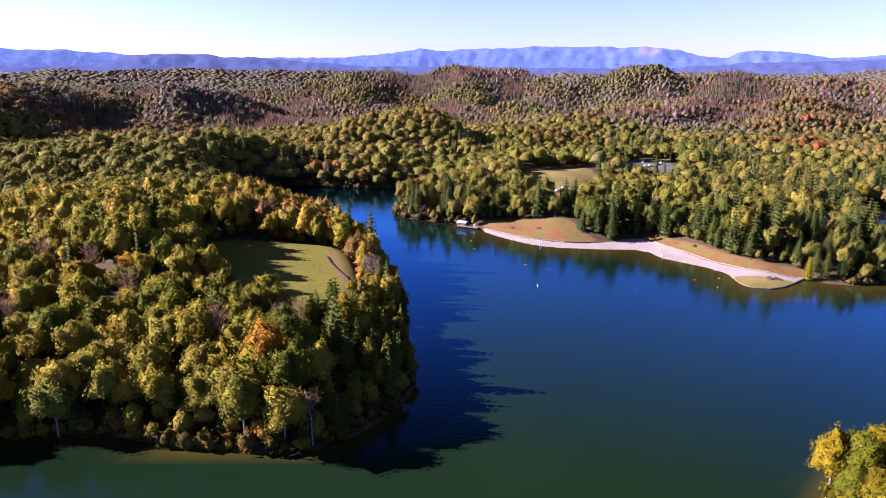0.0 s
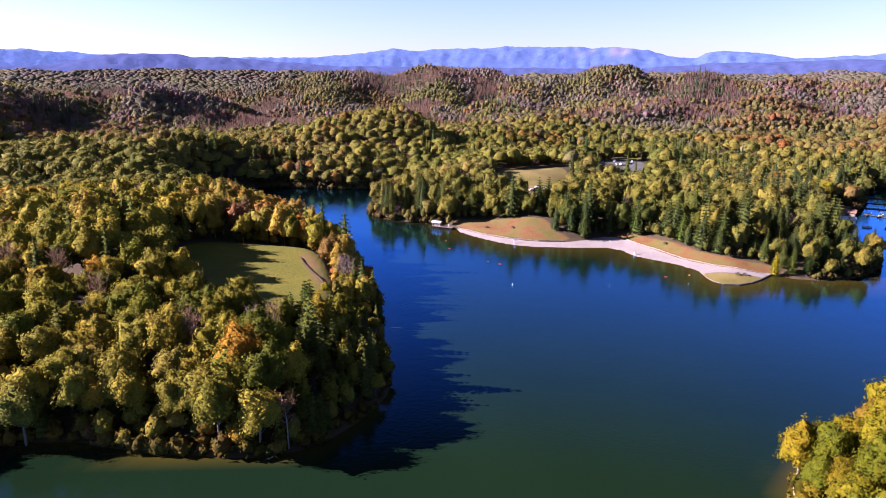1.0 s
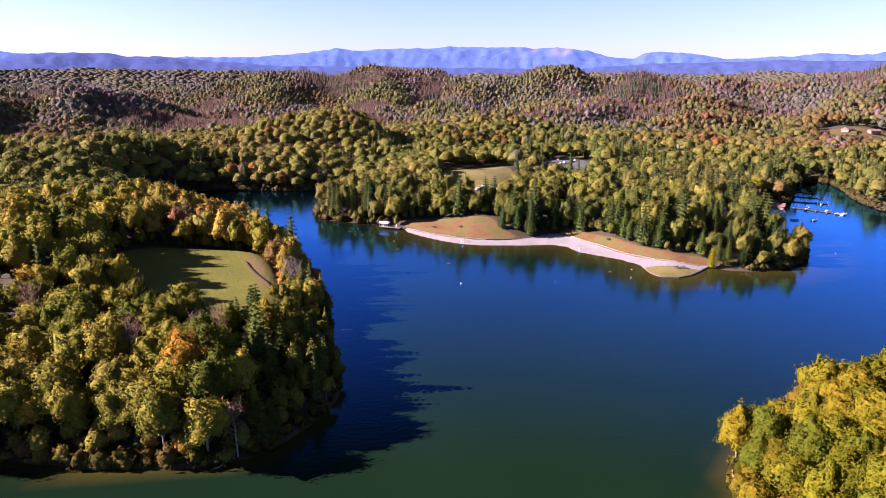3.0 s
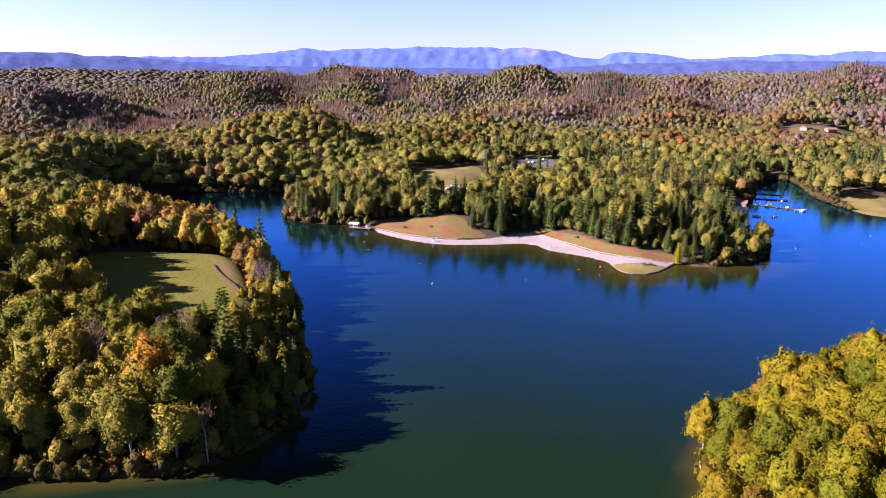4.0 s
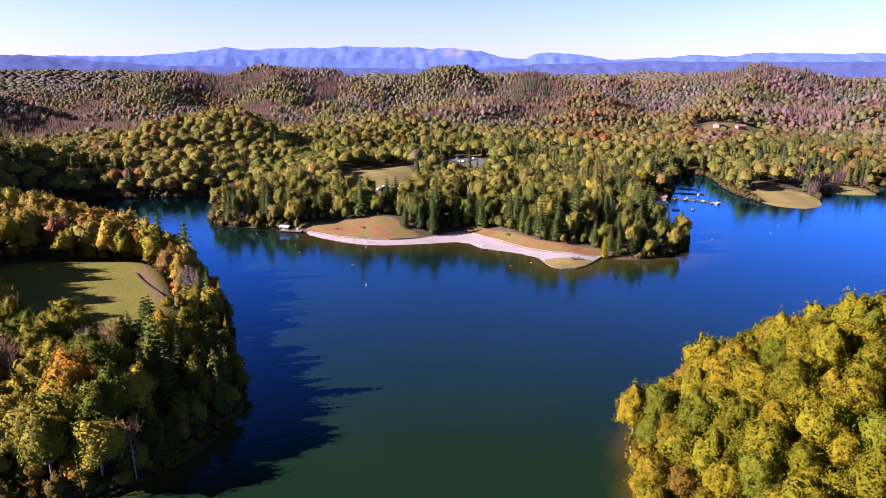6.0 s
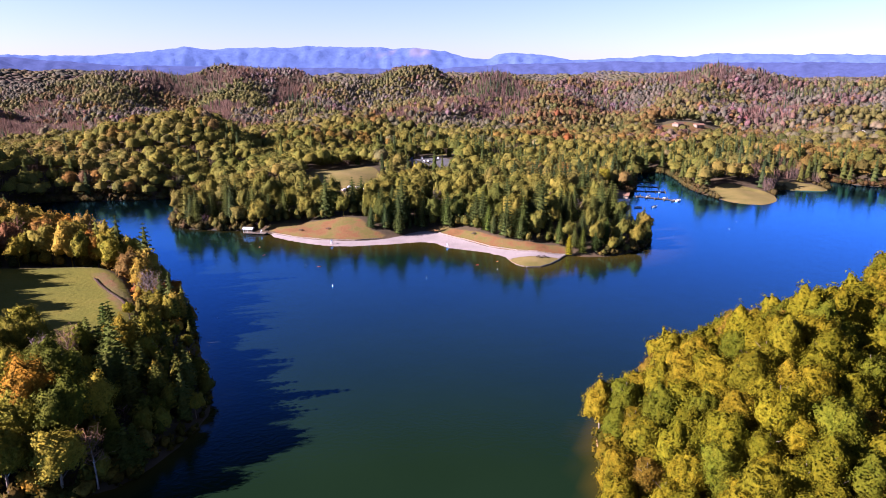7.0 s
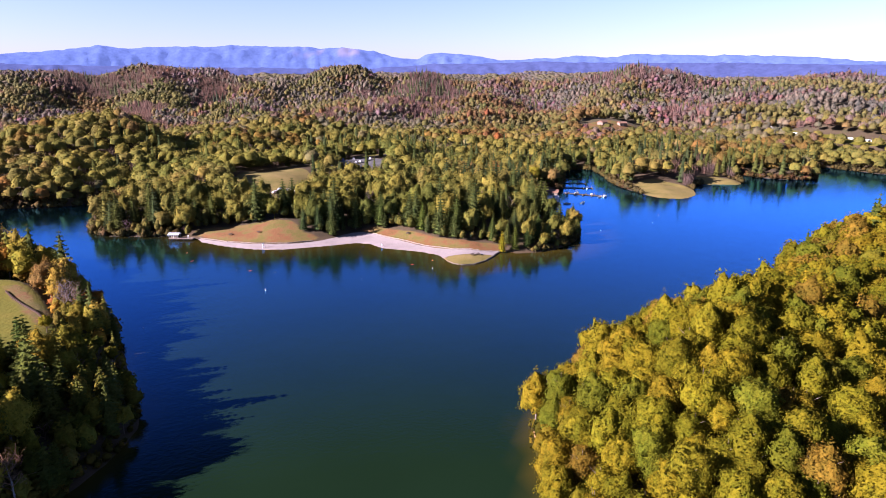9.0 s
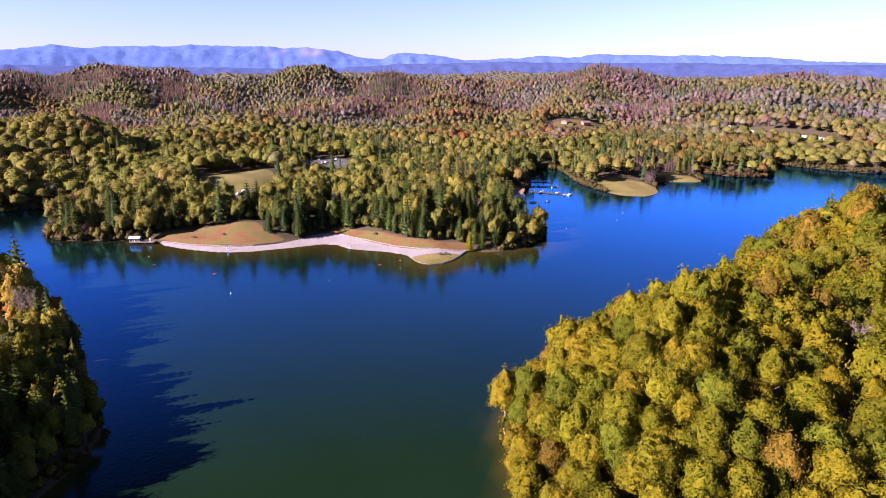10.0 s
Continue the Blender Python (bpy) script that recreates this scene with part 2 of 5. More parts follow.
# Ridges: plan and height of the crest above the lake.
RIDGES = [
    # the long hill behind the headland, and the round knob over the cove
    (78, [(-470, 440, 6), (-320, 460, 9), (-270, 468, 15), (-226, 479, 21), (-180, 482, 21), (-140, 500, 18), (-118, 512, 10)]),
    (40, [(-250, 470, 16), (-268, 410, 7)]),
    (36, [(-170, 486, 18), (-160, 452, 6)]),
    (80, [(-122, 577, 9), (-85, 592, 28), (-55, 605, 34), (-18, 612, 34), (0, 616, 24), (16, 620, 8), (30, 622, 1)]),
    # two steep ridges beyond, with valleys that run away from the lake
    (74, [(-470, 430, 50), (-450, 567, 54), (-472, 687, 56), (-480, 801, 58), (-474, 883, 55), (-468, 954, 40)]),
    (64, [(-410, 871, 30), (-382, 925, 50), (-340, 1015, 48), (-308, 1087, 24), (-284, 1117, 1)]),
    (46, [(-382, 925, 46), (-356, 829, 26), (-334, 752, 6)]),
    # the far wooded range and its spurs
    (170, [(-900, 1500, 40), (-619, 1476, 45), (-422, 1460, 48), (-285, 1473, 62), (-121, 1495, 91), (-56, 1489, 82), (59, 1479, 83), (169, 1440, 74), (216, 1424, 60), (275, 1413, 68), (375, 1380, 87),
           (445, 1338, 75), (469, 1319, 57), (569, 1279, 71), (648, 1218, 63), (757, 1118, 63), (840, 1031, 71), (914, 952, 74), (965, 871, 55), (1033, 789, 64), (1077, 692, 77), (1111, 572, 56), (1230, 400, 50)]),
    (80, [(-120, 1485, 60), (-161, 1290, 36), (-178, 1106, 14)]),
    (80, [(59, 1479, 60), (17, 1250, 34), (-4, 1080, 12)]),
    (70, [(275, 1413, 50), (190, 1230, 30), (120, 1040, 16)]),
    (70, [(451, 1304, 56), (300, 1045, 22), (190, 834, 11), (90, 650, 8)]),
    (60, [(569, 1279, 62), (440, 1110, 34), (330, 930, 14)]),
    (66, [(698, 1167, 62), (550, 976, 34), (424, 799, 14)]),
    (60, [(883, 981, 66), (690, 831, 40), (560, 690, 16)]),
    (380, [(-1800, 2300, 84), (-900, 2450, 86), (-500, 2500, 80), (300, 2600, 68), (1300, 2500, 78), (2000, 1900, 78), (2500, 1300, 70)]),
    (55, [(693, 575, 26), (710, 646, 28), (681, 704, 22)]),
    (70, [(720, 564, 24), (829, 559, 36), (907, 529, 40)]),
    (40, [(-240, 240, 6), (-150, 285, 10), (-118, 278, 9), (-90, 300, 8), (-56, 280, 5)]),
    (30, [(-150, 260, 11), (-124, 240, 15), (-112, 214, 12)]),
    (22, [(-110, 150, 2), (-66, 140, 4), (-42, 138, 5), (-30, 146, 4)]),
    (36, [(44, 462, 7), (78, 428, 11), (120, 475, 7), (165, 482, 8), (200, 510, 7)]),
    (55, [(640, 520, 18), (668, 430, 22), (700, 360, 20)]),
    (70, [(590, 800, 14), (680, 810, 20), (770, 740, 16)]),
    (60, [(520, 660, 16), (580, 680, 24), (640, 700, 20)]),
    # the near hill, and the second one behind it
    (38, [(80, 90, 13), (100, 104, 19), (134, 104, 15), (180, 112, 3)]),
    (40, [(244, 142, 5), (275, 142, 13), (330, 134, 15), (430, 118, 12)]),
]


def terrain(x, y):
    land = -inside_by(x, y, LAKE)
    far = np.hypot(x, y)
    power = np.zeros(x.shape)
    for width, crest in RIDGES:
        d, at = along(x, y, [c[:2] for c in crest])
        h = np.interp(at, np.arange(len(crest)), [c[2] for c in crest])
        power += (h * np.exp(-(d / width) ** 2)) ** 4
    hill = power ** 0.25
    grow = smooth(land, 0, 34)
    rough = smooth(far, 1050, 1300)
    spur = (0.35 - 2.4 * np.abs(bumps(x + 0.25 * y, y * 0.5, 190, 2))) * 11 + (0.5 - 2.4 * np.abs(bumps(x - 0.3 * y, y * 0.6, 85, 3))) * 5
    knoll = smooth(far, 380, 560) * (5 * bumps(x, y, 110, 5) + 9 * (0.5 - 2.4 * np.abs(bumps(x + 0.3 * y, 0.6 * y, 95, 6))))
    for cx, cy, r in ((632, 415, 110), (530, 628, 70), (150, 470, 70), (176, 525, 60), (350, 340, 60), (560, 420, 60)):
        knoll = knoll * (1 - np.exp(-((x - cx) ** 2 + (y - cy) ** 2) / r ** 2))
    hill = hill + knoll * (1 - rough) * (0.45 + 0.55 * smooth(np.maximum(x, y - 760), 20, 140))
    hill = hill + rough * spur
    flat = np.maximum.reduce([inside_by(x, y, p) for p in (SAND, SPIT, LAWN)])
    bank = 2.2 * smooth(land, 0, 7) + 4.5 * smooth(land, 4, 45) + 0.8 * bumps(x, y, 22, 4) * smooth(land, 3, 20)
    gentle = 0.09 * np.maximum(land, 0)
    bank = bank + (gentle - bank) * smooth(flat, -8, 0)
    z = np.where(land > 0, bank + np.maximum(hill, -3) * grow, np.maximum(land * 0.22, -5))
    level = 10.8 - 0.02 * (x + 60) + 0.3 * bumps(x, y, 25, 8)
    z = z + (level - z) * smooth(inside_by(x, y, FIELD), -11, 3)
    z = z + (19 + 0.4 * bumps(x, y, 40, 9) - z) * smooth(inside_by(x, y, PARK), -16, 2)
    curve = (far / 5000) ** 2 * 10
    return z - curve, land


def axis(lo, a, b, hi, fine):
    mid = np.arange(a, b + fine, fine)
    out, v, s = [], b, fine
    while v < hi:
        s = min(s * 1.06, 20.0) if v < 1700 else s * 1.1
        v += s
        out.append(v)
    low, v, s = [], a, fine
    while v > lo:
        s = min(s * 1.06, 20.0) if v > -1200 else s * 1.1
        v -= s
        low.append(v)
    return np.array(low[::-1] + list(mid) + out)


GX, GY = axis(-4900, -170, 400, 4900, 3.0), axis(-600, 60, 470, 4900, 3.0)
gx, gy = np.meshgrid(GX, GY)
GZ, GLAND = terrain(gx, gy)


def grid_value(values, x, y):
    x, y = np.asarray(x, float), np.asarray(y, float)
    i = np.clip(np.searchsorted(GX, x) - 1, 0, len(GX) - 2)
    j = np.clip(np.searchsorted(GY, y) - 1, 0, len(GY) - 2)
    a, b = (x - GX[i]) / (GX[i + 1] - GX[i]), (y - GY[j]) / (GY[j + 1] - GY[j])
    return (values[j, i] * (1 - a) + values[j, i + 1] * a) * (1 - b) + (values[j + 1, i] * (1 - a) + values[j + 1, i + 1] * a) * b


def ground_z(x, y):
    return float(grid_value(GZ, x, y))


def grid_mesh(name, z, layers):
    r, c = z.shape
    k = np.arange(r * c).reshape(r, c)
    quads = np.stack([k[:-1, :-1], k[:-1, 1:], k[1:, 1:], k[1:, :-1]], -1).reshape(-1, 4)
    me = mesh_from(name, np.stack([gx, gy, z], -1).reshape(-1, 3), quads)
    for key, values in layers.items():
        me.attributes.new(key, "FLOAT", "POINT").data.foreach_set("value", np.asarray(values, np.float32).ravel())
    me.polygons.foreach_set("use_smooth", np.ones(len(quads), bool))
    return me


def mesh_from(name, verts, quads):
    """A mesh from arrays; the faces all have as many corners as quads is wide."""
    me = bpy.data.meshes.new(name)
    verts, quads = np.asarray(verts, np.float32), np.asarray(quads, np.int32)
    w = quads.shape[1]
    me.vertices.add(len(verts))
    me.vertices.foreach_set("co", verts.ravel())
    me.loops.add(quads.size)
    me.loops.foreach_set("vertex_index", quads.ravel())
    me.polygons.add(len(quads))
    me.polygons.foreach_set("loop_start", np.arange(0, quads.size, w, dtype=np.int32))
    me.polygons.foreach_set("loop_total", np.full(len(quads), w, np.int32))
    me.update(calc_edges=True)
    return me


def union(*shapes):
    return np.maximum.reduce([inside_by(gx, gy, s) for s in shapes])


ground_me = grid_mesh("ground", GZ, {
    "bank_d": np.where((gx > 40) & (gy < 200), 1.6, np.where((gx > 112) & (gx < 152) & (gy < 250) & (gy > 224), 1.3, -0.6)) - np.abs(GLAND - 0.2), "grass_d": union(FIELD, PARK, MEADOW), "lawn_d": np.maximum(np.maximum(inside_by(gx, gy, LAWN) + 5, union(MOUND, SPIT)), inside_by(gx, gy, LAWN_EAST) + 4), "clay_d": union(CLAY, CLAY_EAST, YARD, CUT, FOOTPATH),
    "brush_d": np.hypot(gx, gy) - 850, "road_d": union(LOT), "sand_d": np.minimum(union(SAND), -union(SPIT))})
ground_me.materials.append(GROUND)
tagged(new("ground", ground_me), "rolling wooded ground with leaf litter, grass and beach sand", "ground", kind="structure")

# The water lies in the hollow of the ground.
wx, wy = (GX > -420) & (GX < 900), (GY > -260) & (GY < 560)
gx_all, gy_all = gx, gy
WX, WY = np.nonzero(wx)[0][::2], np.nonzero(wy)[0][::2]
gx, gy = np.meshgrid(GX[WX], GY[WY])
water_me = grid_mesh("water", np.zeros_like(gx), {"depth": np.clip(-GLAND[np.ix_(WY, WX)] / np.where((gy > 215) & (gy < 345) & (gx > 5), 22, 4), 0, 1)})
gx, gy = gx_all, gy_all
water_me.materials.append(WATER)
tagged(new("water", water_me), "calm dark blue-green lake water with fine ripples", "lake", kind="structure")

# ---- distance: mountains on the skyline, with haze in their colour ----
def hazed_mountain_material(name, colour, pale):
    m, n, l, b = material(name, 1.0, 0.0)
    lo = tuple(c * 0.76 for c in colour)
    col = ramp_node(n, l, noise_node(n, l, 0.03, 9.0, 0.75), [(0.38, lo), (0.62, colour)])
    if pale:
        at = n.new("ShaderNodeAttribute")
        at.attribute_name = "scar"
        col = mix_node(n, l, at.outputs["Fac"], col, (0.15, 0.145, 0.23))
    # The blue base colour and the weak emission stand in for haze.
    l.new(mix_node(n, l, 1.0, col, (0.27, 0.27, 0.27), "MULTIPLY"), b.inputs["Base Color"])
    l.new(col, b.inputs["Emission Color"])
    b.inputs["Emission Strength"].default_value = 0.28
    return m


def mountain_range(label, near, depth, crest, colour, seed, rise=1.0, scars=()):
    """A wooded range as a long relief: crest gives bearing in degrees and height of the skyline in degrees above the eye."""
    az = np.linspace(crest[0][0], crest[-1][0], 560)
    el = np.interp(az, [c[0] for c in crest], [c[1] for c in crest])
    row = np.linspace(0, 1, 20)
    a, r = np.meshgrid(np.radians(az), row)
    d = near + depth * r
    x, y = d * np.sin(a), d * np.cos(a)
    top = 80 + (near + depth * 0.75) * np.tan(np.radians(el))[None, :]
    shape = np.where(r < 0.75, smooth(r, -0.25, 0.75), 1 - 0.6 * smooth(r, 0.75, 1.2))
    spur = 1 - np.abs(bumps(x, y, 85, seed)) * 1.1 + 0.5 * bumps(x, y, 38, seed + 1)
    z = -30 + (top + 30) * shape * (1 - 0.13 * (1 - spur) * np.sin(np.pi * np.clip(r / 0.75, 0, 1)))
    z += (5 * bumps(x, y, 130, seed + 2) + 6 * bumps(x, y, 45, seed + 3) + 3.5 * bumps(x, y, 19, seed + 4)) * rise * smooth(r, 0.1, 0.6)
    k = np.arange(z.size).reshape(z.shape)
    quads = np.stack([k[:-1, :-1], k[:-1, 1:], k[1:, 1:], k[1:, :-1]], -1).reshape(-1, 4)
    me = mesh_from("mountain_range", np.stack([x, y, z], -1).reshape(-1, 3), quads)
    me.polygons.foreach_set("use_smooth", np.ones(len(quads), bool))
    scar = np.zeros(z.shape)
    for bearing, wide, low, high in scars:
        scar = np.maximum(scar, smooth(wide - np.abs(np.degrees(a) - bearing), 0, 0.4) * smooth(r, low, low + 0.05) * (1 - smooth(r, high, high + 0.06)))
    scar *= smooth(bumps(x, y, 60, seed + 5) + 0.6 * bumps(x, y * 0.4, 25, seed + 6), -0.5, 0.3)
    me.attributes.new("scar", "FLOAT", "POINT").data.foreach_set("value", scar.astype(np.float32).ravel())
    me.materials.append(hazed_mountain_material("far_" + str(seed), colour, bool(scars)))
    return tagged(new("mountain_range", me), label, "mountain", kind="structure")


mountain_range("mountain range on the skyline, tinted pale blue with haze", 4300, 500,
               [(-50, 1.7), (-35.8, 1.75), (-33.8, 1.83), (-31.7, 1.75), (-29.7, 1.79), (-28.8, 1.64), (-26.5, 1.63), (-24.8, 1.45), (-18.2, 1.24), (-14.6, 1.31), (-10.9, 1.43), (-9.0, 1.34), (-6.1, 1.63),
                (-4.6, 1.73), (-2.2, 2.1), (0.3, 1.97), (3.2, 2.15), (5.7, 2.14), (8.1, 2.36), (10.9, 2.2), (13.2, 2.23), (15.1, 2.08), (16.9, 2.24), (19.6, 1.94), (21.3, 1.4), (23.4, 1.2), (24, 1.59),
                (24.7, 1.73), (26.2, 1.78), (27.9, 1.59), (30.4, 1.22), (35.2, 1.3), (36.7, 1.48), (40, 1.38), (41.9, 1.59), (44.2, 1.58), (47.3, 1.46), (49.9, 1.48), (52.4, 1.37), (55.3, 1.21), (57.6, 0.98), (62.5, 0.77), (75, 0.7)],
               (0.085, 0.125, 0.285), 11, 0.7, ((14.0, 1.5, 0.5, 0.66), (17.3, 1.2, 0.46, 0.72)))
mountain_range("wooded foothills below the skyline, tinted blue with haze", 3300, 600,
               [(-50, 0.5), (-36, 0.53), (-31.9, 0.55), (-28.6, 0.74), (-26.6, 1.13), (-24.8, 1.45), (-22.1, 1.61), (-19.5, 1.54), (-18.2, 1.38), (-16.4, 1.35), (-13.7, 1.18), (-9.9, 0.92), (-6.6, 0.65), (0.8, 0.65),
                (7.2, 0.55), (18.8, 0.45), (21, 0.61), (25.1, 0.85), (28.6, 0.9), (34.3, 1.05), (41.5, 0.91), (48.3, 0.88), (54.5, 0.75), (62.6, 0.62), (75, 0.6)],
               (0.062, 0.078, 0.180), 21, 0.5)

# ---- trees ----
GREEN = [(0.081, 0.102, 0.015), (0.119, 0.136, 0.017), (0.153, 0.155, 0.020), (0.175, 0.170, 0.022), (0.200, 0.179, 0.024), (0.143, 0.145, 0.022), (0.166, 0.160, 0.025), (0.191, 0.175, 0.025),
         (0.209, 0.184, 0.025), (0.181, 0.155, 0.030), (0.219, 0.170, 0.030), (0.161, 0.150, 0.030), (0.209, 0.145, 0.034), (0.200, 0.121, 0.034), (0.275, 0.126, 0.025), (0.171, 0.087, 0.047)]
GOLD = [(0.119, 0.108, 0.015), (0.176, 0.144, 0.017), (0.224, 0.165, 0.019), (0.259, 0.180, 0.022), (0.294, 0.191, 0.023), (0.210, 0.154, 0.022), (0.244, 0.170, 0.025), (0.280, 0.185, 0.025), (0.308, 0.196, 0.025), (0.265, 0.165, 0.029), (0.322, 0.180, 0.029), (0.238, 0.160, 0.029), (0.308, 0.154, 0.033), (0.294, 0.129, 0.033), (0.31, 0.14, 0.025), (0.252, 0.093, 0.046)]
LIME = [(0.157, 0.139, 0.007), (0.186, 0.153, 0.007), (0.211, 0.162, 0.008), (0.121, 0.124, 0.009), (0.176, 0.148, 0.008), (0.202, 0.158, 0.008), (0.223, 0.158, 0.009), (0.157, 0.139, 0.013), (0.211, 0.128, 0.017), (0.239, 0.131, 0.013)]
# Autumn tones for far trees, blue lifted to imitate haze.
HAZE_AUTUMN = [(0.149, 0.146, 0.058), (0.188, 0.171, 0.064), (0.218, 0.186, 0.071), (0.126, 0.130, 0.058), (0.171, 0.158, 0.064), (0.228, 0.171, 0.093), (0.239, 0.153, 0.099), (0.286, 0.141, 0.071)]
PINE = [(0.080, 0.108, 0.024), (0.104, 0.124, 0.024), (0.064, 0.090, 0.027), (0.140, 0.138, 0.026)]
BARE = [(0.195, 0.138, 0.112), (0.180, 0.132, 0.104), (0.220, 0.145, 0.110), (0.165, 0.120, 0.108)]


def icosphere(cuts=1):
    bm = bmesh.new()
    bmesh.ops.create_icosphere(bm, subdivisions=cuts, radius=1)
    v = np.array([p.co[:] for p in bm.verts])
    f = np.array([[p.index for p in q.verts] for q in bm.faces])
    bm.free()
    return v, f


ICO_V, ICO_F = icosphere()
BALL, FINE_BALL = icosphere(2), icosphere(3)


def join(pieces):
    verts, quads, at = [], [], 0
    for v, q in pieces:
        if q.shape[1] == 3:
            q = np.concatenate([q, q[:, 2:]], 1)
        verts.append(v)
        quads.append(q + at)
        at += len(v)
    return np.concatenate(verts), np.concatenate(quads)


def to_triangles(verts, quads):
    """Four-cornered faces cut into triangles; those with a doubled corner are one triangle already."""
    one = quads[:, :3]
    two = quads[quads[:, 2] != quads[:, 3]][:, [0, 2, 3]]
    return verts, np.concatenate([one, two])


def leaflets(rng, p, nrm, size, shake=0.3):
    """Small three-cornered leaf sprays at the places p, facing about along nrm."""
    k = len(p)
    face = nrm + rng.normal(0, shake, (k, 3))
    face /= np.linalg.norm(face, axis=1)[:, None]
    u = np.cross(face, rng.normal(0, 1, (k, 3)))
    u /= np.linalg.norm(u, axis=1)[:, None] + 1e-9
    v = np.cross(face, u)
    s = (size * rng.uniform(0.6, 1.35, k))[:, None]
    verts = np.stack([p - u * s - v * s * 0.5, p + u * s - v * s * 0.6, p + v * s * 1.1], 1).reshape(-1, 3)
    return verts, np.arange(3 * k).reshape(-1, 3)


def lobe_field(rng, lobes, reach):
    """A relief of rounded lobes over the directions of a crown: gives, for unit vectors, the relief and the middle of the nearest lobe."""
    k = np.arange(lobes) + 0.5
    z = 1 - 1.5 * k / lobes
    a = 2.39996 * k + rng.uniform(-0.35, 0.35, lobes)
    w = np.sqrt(np.maximum(0, 1 - z * z))
    dirs = np.stack([w * np.cos(a), w * np.sin(a), z], 1) + rng.normal(0, 0.25 / math.sqrt(lobes), (lobes, 3))
    dirs /= np.linalg.norm(dirs, axis=1)[:, None]
    tall = rng.uniform(0.45, 1.2, lobes)
    spread = reach / lobes

    def relief(v):
        d = np.exp(-(1 - v @ dirs.T) / spread) * tall
        best = d.argmax(1)
        return d[np.arange(len(v)), best], dirs[best]
    return relief


def crown_shape(rng, wide, low, high, big, small, d_big, d_small):
    """A round-topped crown with large and small boughs: gives the surface for unit vectors, and its soft normals."""
    one, two = lobe_field(rng, big, 1.5), lobe_field(rng, small, 1.5)
    mid, tall = low + (high - low) * 0.4, (high - low) * 0.6
    lean = rng.normal(0, 0.05, 2)

    def surface(v):
        b1, m1 = one(v)
        b2, m2 = two(v)
        r = 1 - d_big - d_small + 1.25 * d_big * b1 + 1.25 * d_small * b2
        low_part = np.minimum(v[:, 2], 0)
        p = v * r[:, None] * (wide, wide, tall)
        p[:, 2] = mid + np.where(v[:, 2] < 0, p[:, 2] * 0.66, p[:, 2])
        p[:, :2] *= (1 + 0.25 * low_part)[:, None]
        p[:, :2] += lean * (p[:, 2:] - low)
        n = v * (1, 1, 0.8) + 1.1 * (v - m1) + 0.8 * (v - m2)
        return p, n / np.linalg.norm(n, axis=1)[:, None]
    return surface


def upper(verts, faces, cut):
    """The faces above a height, with the corners that they use."""
    f = faces[verts[faces][:, :, 2].max(1) > cut]
    use, back = np.unique(f, return_inverse=True)
    return verts[use], back.reshape(-1, 3)


def clump_crown(rng, ball, leaves, size, wide=5.4, low=3.0, high=14.5, big=9, small=40, d_big=0.34, d_small=0.2, cut=-0.5, shake=0.035):
    """A crown with a lumpy relief of boughs and leaf sprays along its outline."""
    surface = crown_shape(rng, wide, low, high, big, small, d_big, d_small)
    v, f = upper(*ball, cut)
    p = surface(v)[0] * (0.94, 0.94, 0.97)
    pieces = [(p + rng.normal(0, shake * wide, p.shape), f)]
    if leaves:
        d = rng.normal(0, 1, (leaves, 3)) + (0, 0, 0.35)
        d /= np.linalg.norm(d, axis=1)[:, None]
        p, n = surface(d)
        pieces.append(leaflets(rng, p + n * rng.uniform(-0.4, 0.9, (leaves, 1)) * size, n, size, 0.5))
    return join(pieces)


def leafy_crown(rng, leaves, size, wide, low, high, big=13, small=70, d_big=0.42, d_small=0.2):
    """A near crown, set all over with fine sprays; gives the mesh arrays and soft normals."""
    surface = crown_shape(rng, wide, low, high, big, small, d_big, d_small)
    v, f = upper(*FINE_BALL, -0.5)
    p, n = surface(v)
    pieces, normals = [(p * (0.93, 0.93, 1) - n * 0.3, f)], [n]
    d = rng.normal(0, 1, (leaves, 3)) + (0, 0, 0.3)
    d /= np.linalg.norm(d, axis=1)[:, None]
    p, n = surface(d)
    pieces.append(leaflets(rng, p + n * rng.uniform(-0.6, 0.28, (leaves, 1)), n, size, 0.3))
    normals.append(np.repeat(n + rng.normal(0, 0.36, n.shape), 3, 0))
    n = np.concatenate(normals)
    return join(pieces), n / np.linalg.norm(n, axis=1)[:, None]


def bare_far(rng, boughs, thick):
    """Upright leafless boughs, fanned from the foot."""
    pieces = []
    for k in range(boughs):
        a, r = 2.4 * k, 4.6 * math.sqrt((k + 0.5) / boughs)
        p, e = np.array((r * 0.6 * math.cos(a), r * 0.6 * math.sin(a), 1.0)), np.array((r * math.cos(a), r * math.sin(a), rng.uniform(9.5, 13.5) - 0.5 * r))
        w = np.array((-math.sin(a * 3), math.cos(a * 3), 0)) * thick * rng.uniform(0.7, 1.3)
        pieces.append((np.array([p - w * 0.6, p + w * 0.6, (p + e) / 2 + w, e]), np.array([[0, 1, 2, 3]])))
    return join(pieces)


def dome(rng, wide, low, high):
    """A very plain lumpy crown of few faces, for woods kilometres away."""
    v = [(0, 0, high)]
    for k in range(6):
        a = k * math.pi / 3 + rng.uniform(-0.3, 0.3)
        r = wide * rng.uniform(0.75, 1.1)
        v.append((r * 0.62 * math.cos(a), r * 0.62 * math.sin(a), low + (high - low) * rng.uniform(0.62, 0.85)))
        v.append((r * math.cos(a), r * math.sin(a), low))
    f = []
    for k in range(6):
        a, b = 1 + 2 * k, 1 + 2 * ((k + 1) % 6)
        f += [(0, a, b, b), (a, a + 1, b + 1, b)]
    return np.array(v), np.array(f)


